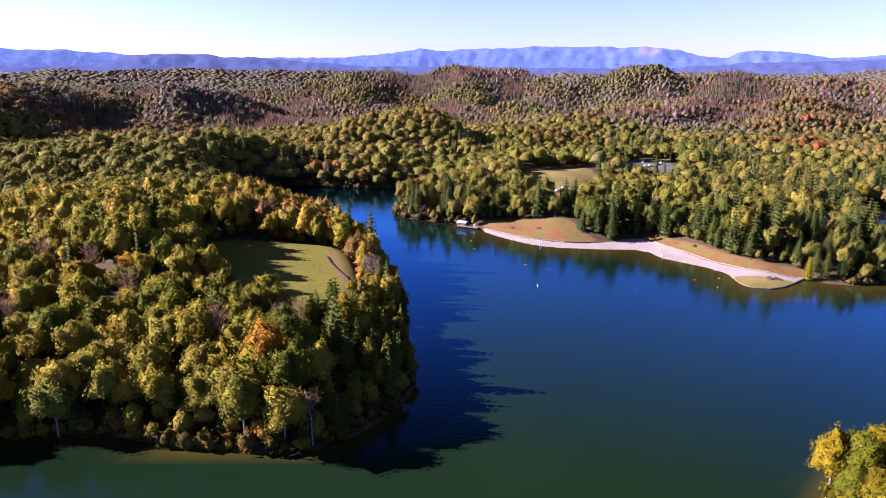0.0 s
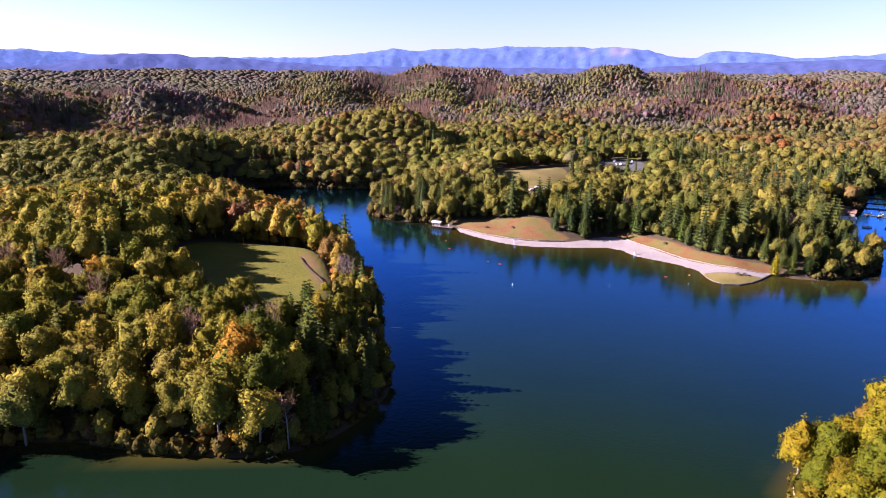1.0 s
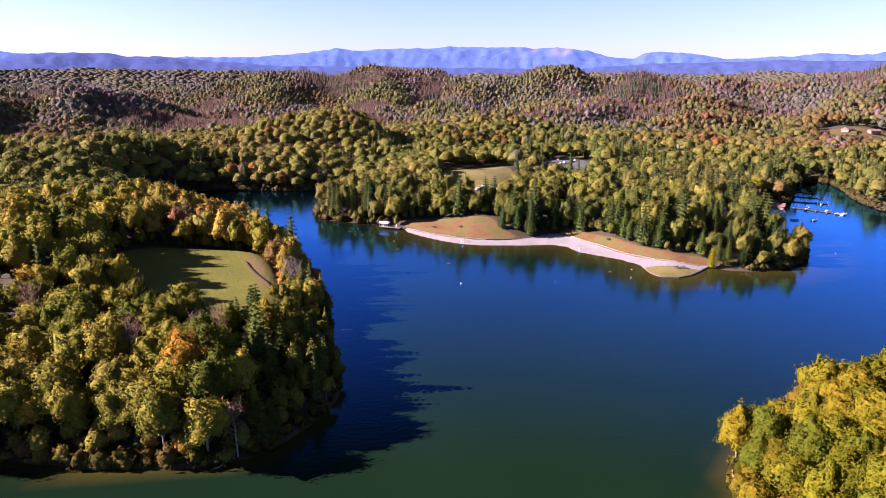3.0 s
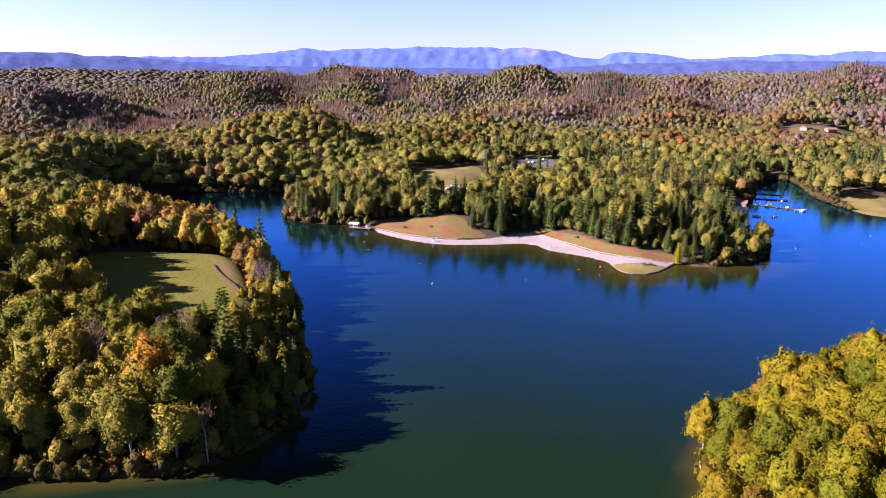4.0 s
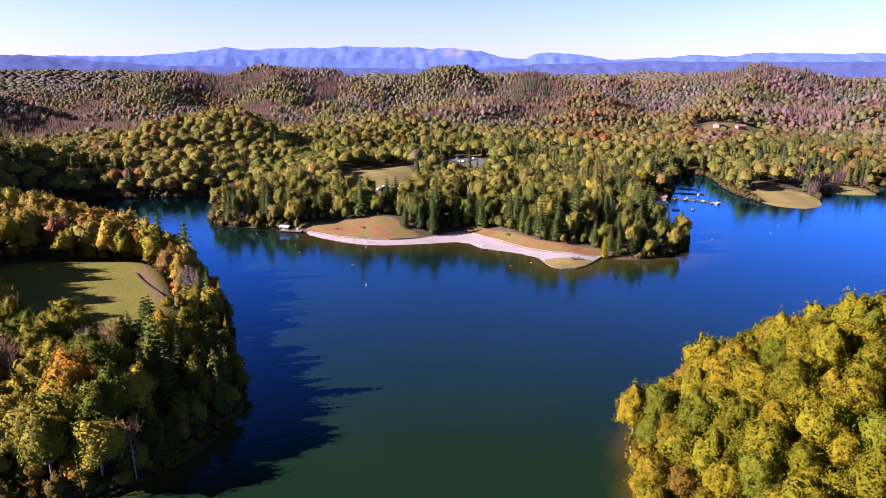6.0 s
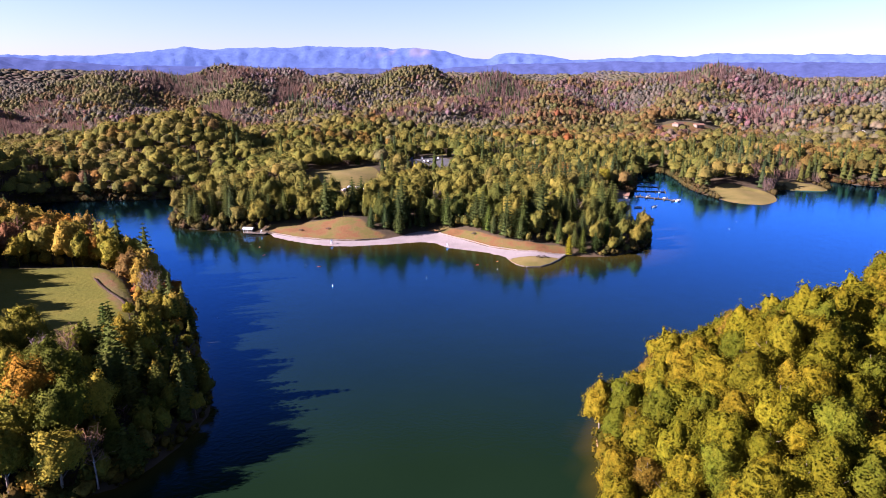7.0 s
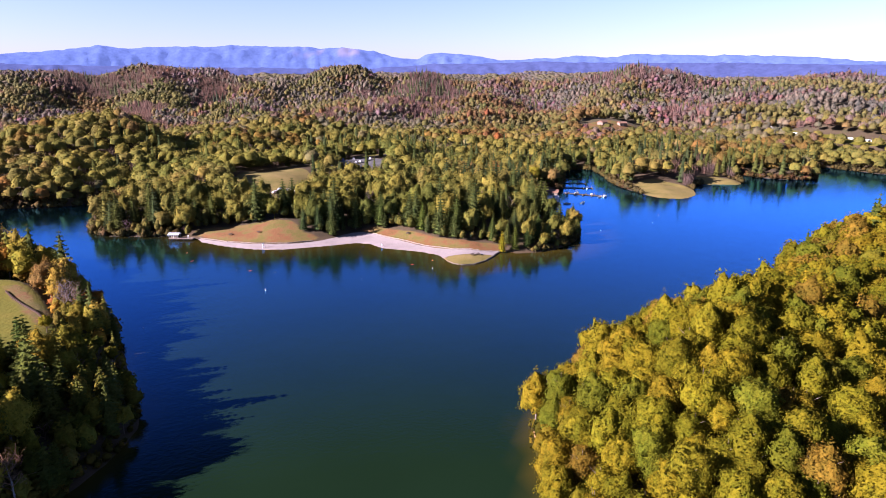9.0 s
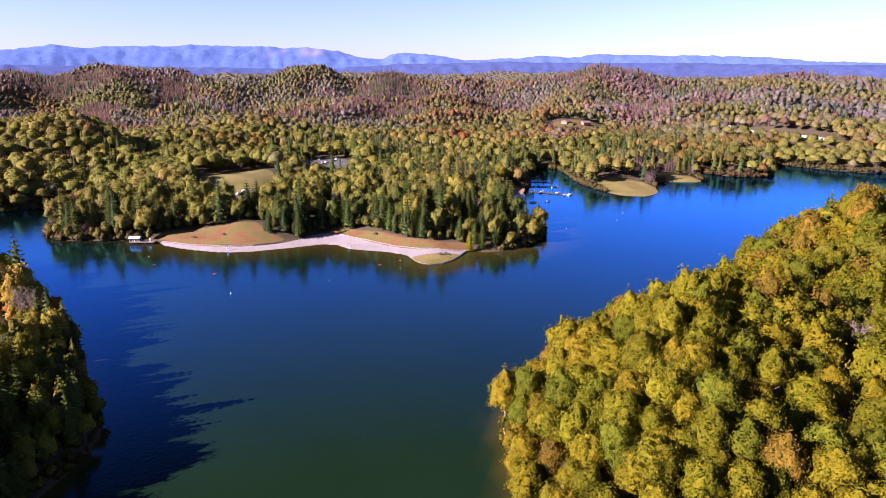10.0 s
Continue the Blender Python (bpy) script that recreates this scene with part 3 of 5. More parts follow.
def pine_crown(rng, whorls, arms, size, high=18.0, low=2.5, wide=3.6, core=True):
    """Whorls of drooping boughs, wide below and pointed above, with ragged ends."""
    pieces = []
    for i in range(whorls):
        t = i / (whorls - 1)
        z = low + (high - low) * t ** 0.9
        reach = wide * ((1 - t) ** 0.8 + 0.05) * rng.uniform(0.8, 1.15) * (0.75 + 0.25 * min(1, t * 6))
        n_arm = max(4, int(arms * (1 - 0.5 * t)))
        for k in range(n_arm):
            a = 2 * np.pi * (k + rng.uniform(-0.3, 0.3)) / n_arm + i * 0.7
            out, side = np.array((np.cos(a), np.sin(a), 0)), np.array((-np.sin(a), np.cos(a), 0))
            L, w = reach * rng.uniform(0.75, 1.15), size * (0.6 + 0.6 * (1 - t))
            p0, p1, p2 = out * L * 0.15 + (0, 0, z + 0.5), out * L * 0.6 + (0, 0, z + 0.15), out * L + (0, 0, z - 0.12 * L)
            pieces.append((np.array([p0, p1 - side * w + (0, 0, -0.25), p2, p1 + side * w + (0, 0, -0.25)]), np.array([[0, 1, 2, 3]])))
            if core:
                for f in (0.55, 0.85):
                    q = out * L * f + (0, 0, z + 0.1)
                    for s in (-1, 1):
                        e = q + side * s * w * 1.5 + out * w * 0.8 + (0, 0, -0.15)
                        pieces.append((np.array([q - out * w * 0.4, q + side * s * w * 0.6 - (0, 0, 0.2), e, q + out * w * 0.7 + (0, 0, 0.1)]), np.array([[0, 1, 2, 3]])))
    k = 7
    a = np.arange(k) * 2 * np.pi / k
    base = np.stack([np.cos(a) * wide * 0.5, np.sin(a) * wide * 0.5, np.full(k, low)], 1)
    pieces.append((np.concatenate([base, [[0, 0, high]]]), np.array([[i, (i + 1) % k, k] for i in range(k)])))
    return join(pieces)


def tube(points, radii, sides=6):
    """A tapering limb along points."""
    points = [np.array(p, float) for p in points]
    verts, quads = [], []
    for i, (p, r) in enumerate(zip(points, radii)):
        d = points[min(i + 1, len(points) - 1)] - points[max(i - 1, 0)]
        d /= np.linalg.norm(d)
        u = np.cross(d, (0.31, 0.9, 0.2))
        u /= np.linalg.norm(u)
        v = np.cross(d, u)
        for k in range(sides):
            a = 2 * np.pi * k / sides
            verts.append(p + (u * np.cos(a) + v * np.sin(a)) * r)
    for i in range(len(points) - 1):
        for k in range(sides):
            a, b = i * sides + k, i * sides + (k + 1) % sides
            quads.append((a, b, b + sides, a + sides))
    return np.array(verts), np.array(quads)


def trunk_of(rng, high, girth, limbs, spread):
    pieces = [tube([(0, 0, -0.6), (0.1, 0, high * 0.3), (rng.uniform(-0.3, 0.3), rng.uniform(-0.3, 0.3), high * 0.65), (0, 0, high)], [girth * 1.3, girth, girth * 0.6, girth * 0.15])]
    for i in range(limbs):
        a, z = i * 2.4 + rng.uniform(-0.4, 0.4), high * (0.35 + 0.5 * i / max(1, limbs))
        L = spread * rng.uniform(0.6, 1.0)
        pieces.append(tube([(0, 0, z), (np.cos(a) * L * 0.5, np.sin(a) * L * 0.5, z + L * 0.35), (np.cos(a) * L, np.sin(a) * L, z + L * 0.8)], [girth * 0.45, girth * 0.28, girth * 0.08], 5))
    return join(pieces)


def bare_crown(rng, boughs, twigs, high=14.0, wide=3.6, thick=0.05):
    """Leafless boughs and twigs, a grey-brown haze of thin wood."""
    pieces = []
    for i in range(boughs):
        a, z = i * 2.4 + rng.uniform(-0.4, 0.4), high * (0.35 + 0.5 * i / boughs)
        L = wide * rng.uniform(0.6, 1.0) * (1.1 - 0.5 * i / boughs)
        tip = np.array((np.cos(a) * L, np.sin(a) * L, z + L * 0.9))
        pieces.append(tube([(0, 0, z), tip * (0.5, 0.5, 0.5) + (0, 0, z * 0.5), tip], [thick * 2.4, thick * 1.8, thick], 3))
        for k in range(twigs):
            s = rng.uniform(0.3, 1.0)
            p = np.array((0, 0, z)) * (1 - s) + tip * s
            e = p + rng.normal(0, 1, 3) * (0.7, 0.7, 0.5) + (0, 0, 1.1)
            w = np.cross(e - p, rng.normal(0, 1, 3))
            w = w / np.linalg.norm(w) * thick * 1.6
            pieces.append((np.array([p - w, p + w, e]), np.array([[0, 1, 2]])))
            for _ in range(2):
                q = e + rng.normal(0, 0.6, 3)
                pieces.append((np.array([e - w, e + w * 0.5, q]), np.array([[0, 1, 2]])))
    return join(pieces)


def part(name, me, mat, parent, label=""):
    """Links a mesh as one part under a thing."""
    if not me.materials:
        me.materials.append(mat)
    ob = new(name, me)
    ob.parent = parent
    return tagged(ob, label)


def tree_thing(name, label, trunk, crown, bark, leaf):
    thing = tagged(new(name), label, "tree")
    soft = None
    if isinstance(crown[0], tuple):
        crown, soft = crown
    part("trunk", mesh_from("trunk", *trunk), bark, thing)
    me = mesh_from("crown", *to_triangles(*crown))
    me.polygons.foreach_set("use_smooth", np.ones(len(me.polygons), bool))
    if soft is not None:
        me.normals_split_custom_set_from_vertices(soft.tolist())
    part("crown", me, leaf, thing)
    return thing


def scatter(x0, x1, y0, y1, step, seed):
    """Places on a shaken grid."""
    rng = np.random.RandomState(seed)
    x, y = np.meshgrid(np.arange(x0, x1, step), np.arange(y0, y1, step))
    x = x + (np.arange(x.shape[0]) % 2)[:, None] * step / 2
    return (x + rng.uniform(-0.38, 0.38, x.shape) * step).ravel(), (y + rng.uniform(-0.38, 0.38, y.shape) * step).ravel()


GULLY = closed([(168, 84), (178, 78), (150, 66), (128, 54), (108, 46), (100, 52), (122, 64), (142, 74)], 6)
TIP = closed([(141, 241), (149, 236), (158, 236), (161, 243), (150, 248)], 4)
OPEN = [(GULLY, -3.5), (TIP, 0), (FIELD, 2), (SAND, 1), (CLAY, 1.5), (CLAY_EAST, 0), (SPIT, 3), (MOUND, 1), (LOT, 3), (LAWN, 6), (LAWN_EAST, 5), (YARD, 7), (CUT, 10), (PARK, 6), (MEADOW, 2)]


def woods(x, y, shore=0.8):
    """Where trees may stand."""
    ok = grid_value(GLAND, x, y) > shore
    for line, margin in OPEN:
        near = (np.abs(x - line[:, 0].mean()) < 160) & (np.abs(y - line[:, 1].mean()) < 160) & ok
        if near.any():
            ok[near] &= inside_by(x[near], y[near], line) < -margin
    return ok


def evergreen_share(x, y):
    """Where pines stand: mostly round the beach, the marina and the far cove."""
    s = 0.06 + 0.16 * bumps(x, y, 45, 31) + smooth(x, 60, 200) * smooth(y, 330, 420) * (0.14 + 0.25 * bumps(x, y, 70, 33))
    # Pines on the headland's flank are thickened; dark crowns stand in for shade.
    for cx, cy, r, k in ((-10, 362, 26, 0.7), (78, 312, 22, 0.8), (140, 275, 36, 0.4), (205, 275, 26, 0.4), (60, 345, 40, 0.15), (175, 258, 30, 0.4), (185, 295, 40, 0.35), (230, 370, 50, 0.4), (340, 440, 90, 0.4), (480, 370, 70, 0.4), (-18, 145, 20, 0.6), (-20, 170, 18, 0.6), (-18, 225, 22, 0.4), (-30, 262, 20, 0.3)):
        s = s + k * np.exp(-((x - cx) ** 2 + (y - cy) ** 2) / r ** 2)
    return s


def kinds(x, y, rng):
    """0 broadleaf, 1 pine, 2 bare: by place."""
    far = np.hypot(x, y)
    bare = 0.05 + (0.5 - 0.2 * smooth(x, 100, 600)) * smooth(far, 650, 1000) * (1 - 0.75 * smooth(far, 1450, 1800)) * smooth(bumps(x, y * 0.6, 150, 41) + 0.5 * bumps(x, y, 60, 42), -0.05, 0.4) + 0.5 * np.exp(-((x - 395) ** 2 + (y - 350) ** 2) / 45 ** 2)
    bare = bare + 0.07 * ((x < 0) & (y < 160)) - 0.06 * ((x > 40) & (y < 200))
    pine = np.clip(evergreen_share(x, y), 0.01, 0.95)
    pine = pine * (1 - 0.8 * smooth(far, 560, 800))
    pine = np.where((x > 40) & (y < 200), 0.004 + 0.05 * smooth(x, 200, 260), pine)
    u = rng.rand(len(x))
    patch = np.clip(0.5 + 0.55 * bumps(x, y * 0.7, 70, 43) + 0.45 * (u - 0.5), 0, 1)
    u = u + (patch - u) * smooth(far, 600, 800)
    return np.where(u < pine, 1, np.where(u < pine + bare * (1 - pine), 2, 0))


def tints(kind, x, y, rng):
    out = np.zeros((len(x), 3))
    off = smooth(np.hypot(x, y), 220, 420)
    hue = np.clip(0.41 + 0.35 * bumps(x, y, 60, 51) + rng.normal(0, 1, len(x)) * (0.17 - 0.05 * off), 0, 0.999)
    hill = (x > 40) & (y < 200)
    head = (x < 0) & (y < 335)
    hue = np.where(hill, np.clip(hue + rng.normal(0, 0.22, len(x)), 0, 0.87), hue)
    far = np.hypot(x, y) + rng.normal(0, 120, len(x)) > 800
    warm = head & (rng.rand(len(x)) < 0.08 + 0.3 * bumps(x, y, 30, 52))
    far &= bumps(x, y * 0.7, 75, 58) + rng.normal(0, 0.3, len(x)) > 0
    for pal, pick in ((GREEN, (kind == 0) & ~hill & ~far & ~warm), (GOLD, (kind == 0) & warm), (HAZE_AUTUMN, (kind == 0) & far), (LIME, (kind == 0) & hill), (PINE, kind == 1), (BARE, kind == 2)):
        pal = np.array(pal)
        out[pick] = pal[(hue[pick] * len(pal)).astype(int)]
    out = out * (1 + rng.uniform(-1, 1, len(x)) * (0.16 - 0.06 * off))[:, None]
    # Middle woods drift toward one olive, thin haze put into their colour.
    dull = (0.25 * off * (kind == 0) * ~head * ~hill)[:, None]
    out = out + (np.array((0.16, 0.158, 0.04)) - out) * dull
    east = smooth(x, 230, 430)[:, None] * ~hill[:, None]
    out *= 1 - east * (0.08, 0.08, 0.0)
    russet = (kind == 0) & (np.hypot(x, y) > 560) & (bumps(x, y, 65, 57) + rng.normal(0, 0.25, len(x)) > 0.45)
    out[russet] = out[russet] * (1.12, 0.8, 0.9)
    # The farthest tints draw to one grey tone: less contrast, and painted haze.
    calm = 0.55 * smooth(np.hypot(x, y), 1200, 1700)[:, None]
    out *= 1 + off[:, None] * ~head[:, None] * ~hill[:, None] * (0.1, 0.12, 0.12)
    out[head] *= np.array((1.36, 1.24, 0.95)) * (1 + 0.14 * smooth(y[head], 185, 215))[:, None]
    # Blue grows with distance: haze put into the leaf colour.
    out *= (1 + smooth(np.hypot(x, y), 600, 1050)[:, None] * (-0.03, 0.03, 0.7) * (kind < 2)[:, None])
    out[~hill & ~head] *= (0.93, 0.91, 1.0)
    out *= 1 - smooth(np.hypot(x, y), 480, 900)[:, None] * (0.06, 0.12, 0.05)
    out[(kind == 2) & (off > 0.9)] *= (1.12, 1.1, 0.9)
    out[hill] *= (0.80, 0.88, 0.70)
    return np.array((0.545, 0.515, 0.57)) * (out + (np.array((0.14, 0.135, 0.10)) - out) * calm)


def forest(label, x, y, kind, shapes, seed, scale=(0.8, 1.2), tone=(1.0, 1.0, 1.0)):
    """Many trees joined into one mesh: shapes gives, for each kind, crowns to choose from."""
    rng = np.random.RandomState(seed)
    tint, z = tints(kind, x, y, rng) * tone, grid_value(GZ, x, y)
    size = rng.uniform(*scale, len(x))
    flank = (x > -50) & (x < 0) & (y < 290) & (scale[1] > 0.75)
    size = np.where(flank, size * (0.34 + 0.74 * smooth(-x, 6, 36)), size)
    size = np.where((np.abs(y - 190) < 7) & (x > -36) & (x < 0), np.minimum(size, 0.4), size)
    size = np.where((x > 140) & (x < 226) & (y > 225) & (y < 262 + 0.35 * (x - 140)), size * 0.66, size)
    size = np.where((y > 152) & (y < 192) & (x > -84) & (x < -30), size * 0.72, size)
    turn, pick = rng.uniform(0, 6.283, len(x)), rng.randint(0, 1000, len(x))
    verts, tris, cols, at = [], [], [], 0
    for k, group in shapes.items():
        for i, (v, t) in enumerate(group):
            use = np.nonzero((kind == k) & (pick % len(group) == i))[0]
            if not len(use):
                continue
            c, s = np.cos(turn[use])[:, None], np.sin(turn[use])[:, None]
            g = size[use][:, None]
            lift = g * rng.uniform(0.88, 1.15, (len(use), 1))
            p = np.stack([(v[None, :, 0] * c - v[None, :, 1] * s) * g + x[use][:, None], (v[None, :, 0] * s + v[None, :, 1] * c) * g + y[use][:, None],
                          v[None, :, 2] * lift + z[use][:, None]], -1)
            verts.append(p.reshape(-1, 3).astype(np.float32))
            tris.append((t[None] + (np.arange(len(use)) * len(v))[:, None, None] + at).reshape(-1, 3))
            cols.append(np.repeat(tint[use], len(v), 0))
            at += len(use) * len(v)
    me = mesh_from("forest", np.concatenate(verts), np.concatenate(tris))
    col = np.concatenate([np.concatenate(cols), np.ones((at, 1))], 1).astype(np.float32)
    me.attributes.new("tint", "FLOAT_COLOR", "POINT").data.foreach_set("color", col.ravel())
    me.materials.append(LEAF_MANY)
    me.polygons.foreach_set("use_smooth", np.ones(len(me.polygons), bool))
    return tagged(new("forest", me), label, "forest", kind="stuff")


def with_trunk(crown, high, girth=0.22):
    return to_triangles(*join([crown, tube([(0, 0, -0.5), (0, 0, high)], [girth, girth * 0.6], 4)]))


# Single trees on the two near shores.
R = np.random.RandomState(3)
BROAD = [tree_thing("broadleaf_tree", "olive-green broadleaf tree with a rounded autumn crown", trunk_of(R, 11, 0.24, 7, 3.4),
                    leafy_crown(R, 2900, 0.2, 5.2 + 0.4 * i, 3.2, 14.2 + 0.6 * i, 14 + 2 * i), BARK, LEAF) for i in range(4)]
FINE = [tree_thing("broadleaf_tree", "yellow-green broadleaf tree with a dense autumn crown", trunk_of(R, 11, 0.24, 7, 3.4),
                   leafy_crown(R, 2800, 0.17, 4.3 + 0.35 * i, 1.6, 12.2 + 0.5 * i, 18 + 3 * i, 70, 0.3), BARK, LEAF) for i in range(4)]
PINES = [tree_thing("pine_tree", "dark green pine tree with drooping whorled boughs", trunk_of(R, 17, 0.22, 0, 0), pine_crown(R, 13, 10, 0.75, 17.5 + i, 1.5, 4.9 + 0.3 * i), BARK, LEAF) for i in range(3)]
BARES = [tree_thing("bare_tree", "leafless grey-brown tree with fine twigs", trunk_of(R, 11, 0.18, 4, 2.5), bare_crown(R, 16, 9), BARK_PALE, LEAF) for i in range(2)]


def plant(models, spots, group, scale=(0.8, 1.15)):
    """Sets a tree at each spot; the first ones are the models themselves."""
    for i, (x, y, *tint) in enumerate(spots):
        tint = np.ravel(tint)
        g = R.uniform(*scale)
        if -84 < x < 0 and y < 290:
            g *= 0.34 + 0.74 * float(smooth(-x, 6, 36))
            if y > 152 and y < 192 and x < -30:
                g *= 0.8
            if abs(y - 190) < 7 and x > -36:
                g = 0.4
        if 140 < x < 226 and 225 < y < 262 + 0.35 * (x - 140):
            g *= 0.7
        m = Matrix.LocRotScale((x, y, ground_z(x, y)), Euler((R.uniform(-0.04, 0.04), R.uniform(-0.04, 0.04), R.uniform(0, 6.28))), None)
        model = models[i % len(models)]
        ob = model if i < len(models) else copy_thing(model, m)
        ob.matrix_basis = m @ Matrix.Diagonal((g, g, g * R.uniform(0.9, 1.15), 1))
        for o in ob.children:
            o.color = (*tint, 1)
        tagged(ob, group=group)


px, py = scatter(-260, 330, 0, 470, 7.7, 5)
hx, hy = scatter(40, 330, 0, 200, 5.6, 6)
hill_side = (px > 40) & (py < 200)
px, py = np.concatenate([px[~hill_side], hx]), np.concatenate([py[~hill_side], hy])
ok = woods(px, py) & (px < py * 1.75 + 40) & (px > -0.85 * py - 40)
px, py = px[ok], py[ok]
pk = kinds(px, py, R)
pt = tints(pk, px, py, R)
near = ((py < 200) & (px < 0)) | ((px > 40) & (py < 170) & (np.hypot(px, py) < 200))
beach = (pk == 1) & ~near & (px > -40) & (px < 250) & (py > 230) & (py < 400)
broad_near = near & (pk == 0)
# Only the nearest on each shore are single trees.
rank = np.full(len(px), 10 ** 6)
for shore in (broad_near & (px > 40), broad_near & (px <= 40)):
    rank[np.nonzero(shore)[0][np.argsort(np.hypot(px, py)[shore])]] = np.arange(shore.sum())
behind = broad_near & (rank >= 150)
broad_near &= rank < 150
# Trees that stand out, planted by hand.
MARK_BROAD = [(-88, 128, (0.17, 0.17, 0.03)), (-41, 138, (0.30, 0.15, 0.015)), (-37, 142, (0.20, 0.17, 0.012)), (250, 374, (0.26, 0.22, 0.02)),
              (-30, 196, (0.24, 0.20, 0.012)), (204, 262, (0.20, 0.15, 0.03)), (-48, 262, (0.30, 0.14, 0.02)), (-33, 236, (0.22, 0.13, 0.04)), (150, 97, (0.26, 0.18, 0.012))]
MARK_PINE = [(147, 242, (0.26, 0.22, 0.01)), (153, 241, (0.10, 0.12, 0.02)), (168, 245, (0.07, 0.10, 0.022)), (159, 240, (0.06, 0.09, 0.022)), (163, 243, (0.055, 0.085, 0.022)), (70, 309, (0.06, 0.09, 0.03)), (77, 306, (0.055, 0.085, 0.03)), (84, 306, (0.06, 0.085, 0.028)),
             (76, 313, (0.05, 0.08, 0.026)), (-33, 178, (0.06, 0.09, 0.016)), (-46, 264, (0.09, 0.12, 0.016)), (178, 250, (0.06, 0.09, 0.025)),
             (109, 300, (0.08, 0.11, 0.025)), (123, 280, (0.09, 0.12, 0.02)), (135, 265, (0.09, 0.115, 0.025)), 
             (148, 253, (0.08, 0.105, 0.024)), (137, 275, (0.065, 0.095, 0.025)), (188, 262, (0.055, 0.08, 0.024)), (196, 270, (0.06, 0.085, 0.024))]
MARK_BARE = [(-26, 214, (0.26, 0.20, 0.19)), (-24, 222, (0.27, 0.20, 0.17)), (-44, 160, (0.20, 0.14, 0.15)), (146, 69, (0.25, 0.18, 0.17)), (168, 78, (0.25, 0.18, 0.16))]
MARK_BROAD, MARK_PINE, MARK_BARE = ([(a, b, [0.54 * v for v in c]) for a, b, c in marks] for marks in (MARK_BROAD, MARK_PINE, MARK_BARE))
spots_broad = MARK_BROAD + [(a, b, c) for a, b, c in zip(px[broad_near], py[broad_near], pt[broad_near])]
plant(BROAD, [p for p in spots_broad if not (p[0] > 40 and p[1] < 200)], "broadleaf trees on the near shores")
plant(FINE, [p for p in spots_broad if p[0] > 40 and p[1] < 200], "broadleaf trees on the near hill", (0.82, 1.12))
pine_near = (near & (pk == 1)) | beach
plant(PINES, MARK_PINE + [(a, b, c) for a, b, c in zip(px[pine_near], py[pine_near], pt[pine_near])], "pines by the lake", (0.6, 1.1))
bare_near = near & (pk == 2)
plant(BARES, MARK_BARE + [(a, b, c) for a, b, c in zip(px[bare_near], py[bare_near], pt[bare_near])], "bare trees on the near shores")

# Woods farther off, joined.
MID = {0: [with_trunk(clump_crown(R, FINE_BALL, 760, 0.32, 5.5, 2.4, 15.4, 15, 60, 0.36, 0.2), 8) for _ in range(6)],
       1: [with_trunk(pine_crown(R, 11, 9, 1.0, 18, 1.5, 4.8, False), 6) for _ in range(3)],
       2: [to_triangles(*bare_crown(R, 8, 4, 14, 3.6, 0.09)) for _ in range(3)]}
rest = ~(broad_near | pine_near | bare_near | behind)
mx, my, mk = px[rest], py[rest], pk[rest]
back = np.hypot(mx, my) > 395
ox, oy, ok_kind = mx[back], my[back], mk[back]
mx, my, mk = mx[~back], my[~back], mk[~back]
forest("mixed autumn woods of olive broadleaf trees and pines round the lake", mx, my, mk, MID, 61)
NEXT = {0: [with_trunk(clump_crown(R, FINE_BALL, 1100, 0.23, 4.7 + 0.2 * i, 2.0, 14.0, 18, 60, 0.4, 0.2), 8) for i in range(5)]}
forest("dense autumn broadleaf woods on the slopes of the near shores", px[behind], py[behind], pk[behind], NEXT, 62)


def band(inner, outer, step, seed):
    x, y = scatter(-1.0 * outer, 1.05 * outer, 0, outer, step, seed)
    d = np.hypot(x, y)
    keep = (d > inner) & (d < outer) & (x < y * 2.12 + 40) & (x > -0.77 * y - 12)
    x, y = x[keep], y[keep]
    keep = woods(x, y) & ~((x > -258) & (x < 330) & (y < 470))
    x, y = x[keep], y[keep]
    return x, y, kinds(x, y, np.random.RandomState(seed))


FAR1 = {0: [to_triangles(*clump_crown(R, BALL, 104, 0.5, 5.9, 2.6, 13.8, 11, 40, 0.3, 0.2, 0.0)) for _ in range(8)], 1: [to_triangles(*pine_crown(R, 8, 6, 1.3, 17, 1, 4.6, False)) for _ in range(3)],
        2: [to_triangles(*bare_far(R, 44, 0.17)) for _ in range(4)]}
FAR2 = {0: [to_triangles(*clump_crown(R, (ICO_V, ICO_F), 21, 0.85, 5.2, 1.0, 12.6, 6, 14, 0.3, 0.2, 0.1, 0.1)) for _ in range(8)], 1: [to_triangles(*pine_crown(R, 3, 4, 1.2, 16, 2, 3.2, False)) for _ in range(3)],
        2: [to_triangles(*bare_far(R, 22, 0.5)) for _ in range(4)]}
FAR3 = {0: [to_triangles(*dome(R, 12.0, 5.0, 9.8)) for _ in range(6)], 1: [to_triangles(*pine_crown(R, 2, 4, 1.6, 16, 2, 4.5, False)) for _ in range(3)],
        2: [to_triangles(*dome(R, 7.5, 4.0, 12.5)) for _ in range(3)]}
a1, b1, k1 = band(200, 850, 8.4, 71)
a1, b1, k1 = np.concatenate([a1, ox]), np.concatenate([b1, oy]), np.concatenate([k1, ok_kind])
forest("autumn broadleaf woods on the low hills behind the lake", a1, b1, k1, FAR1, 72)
a2, b2, k2 = band(850, 1650, 9.2, 73)
forest("russet and green autumn woods on the far ridges, tinted with haze", a2, b2, k2, FAR2, 74)
a3, b3, k3 = band(1650, 2750, 16.0, 75)
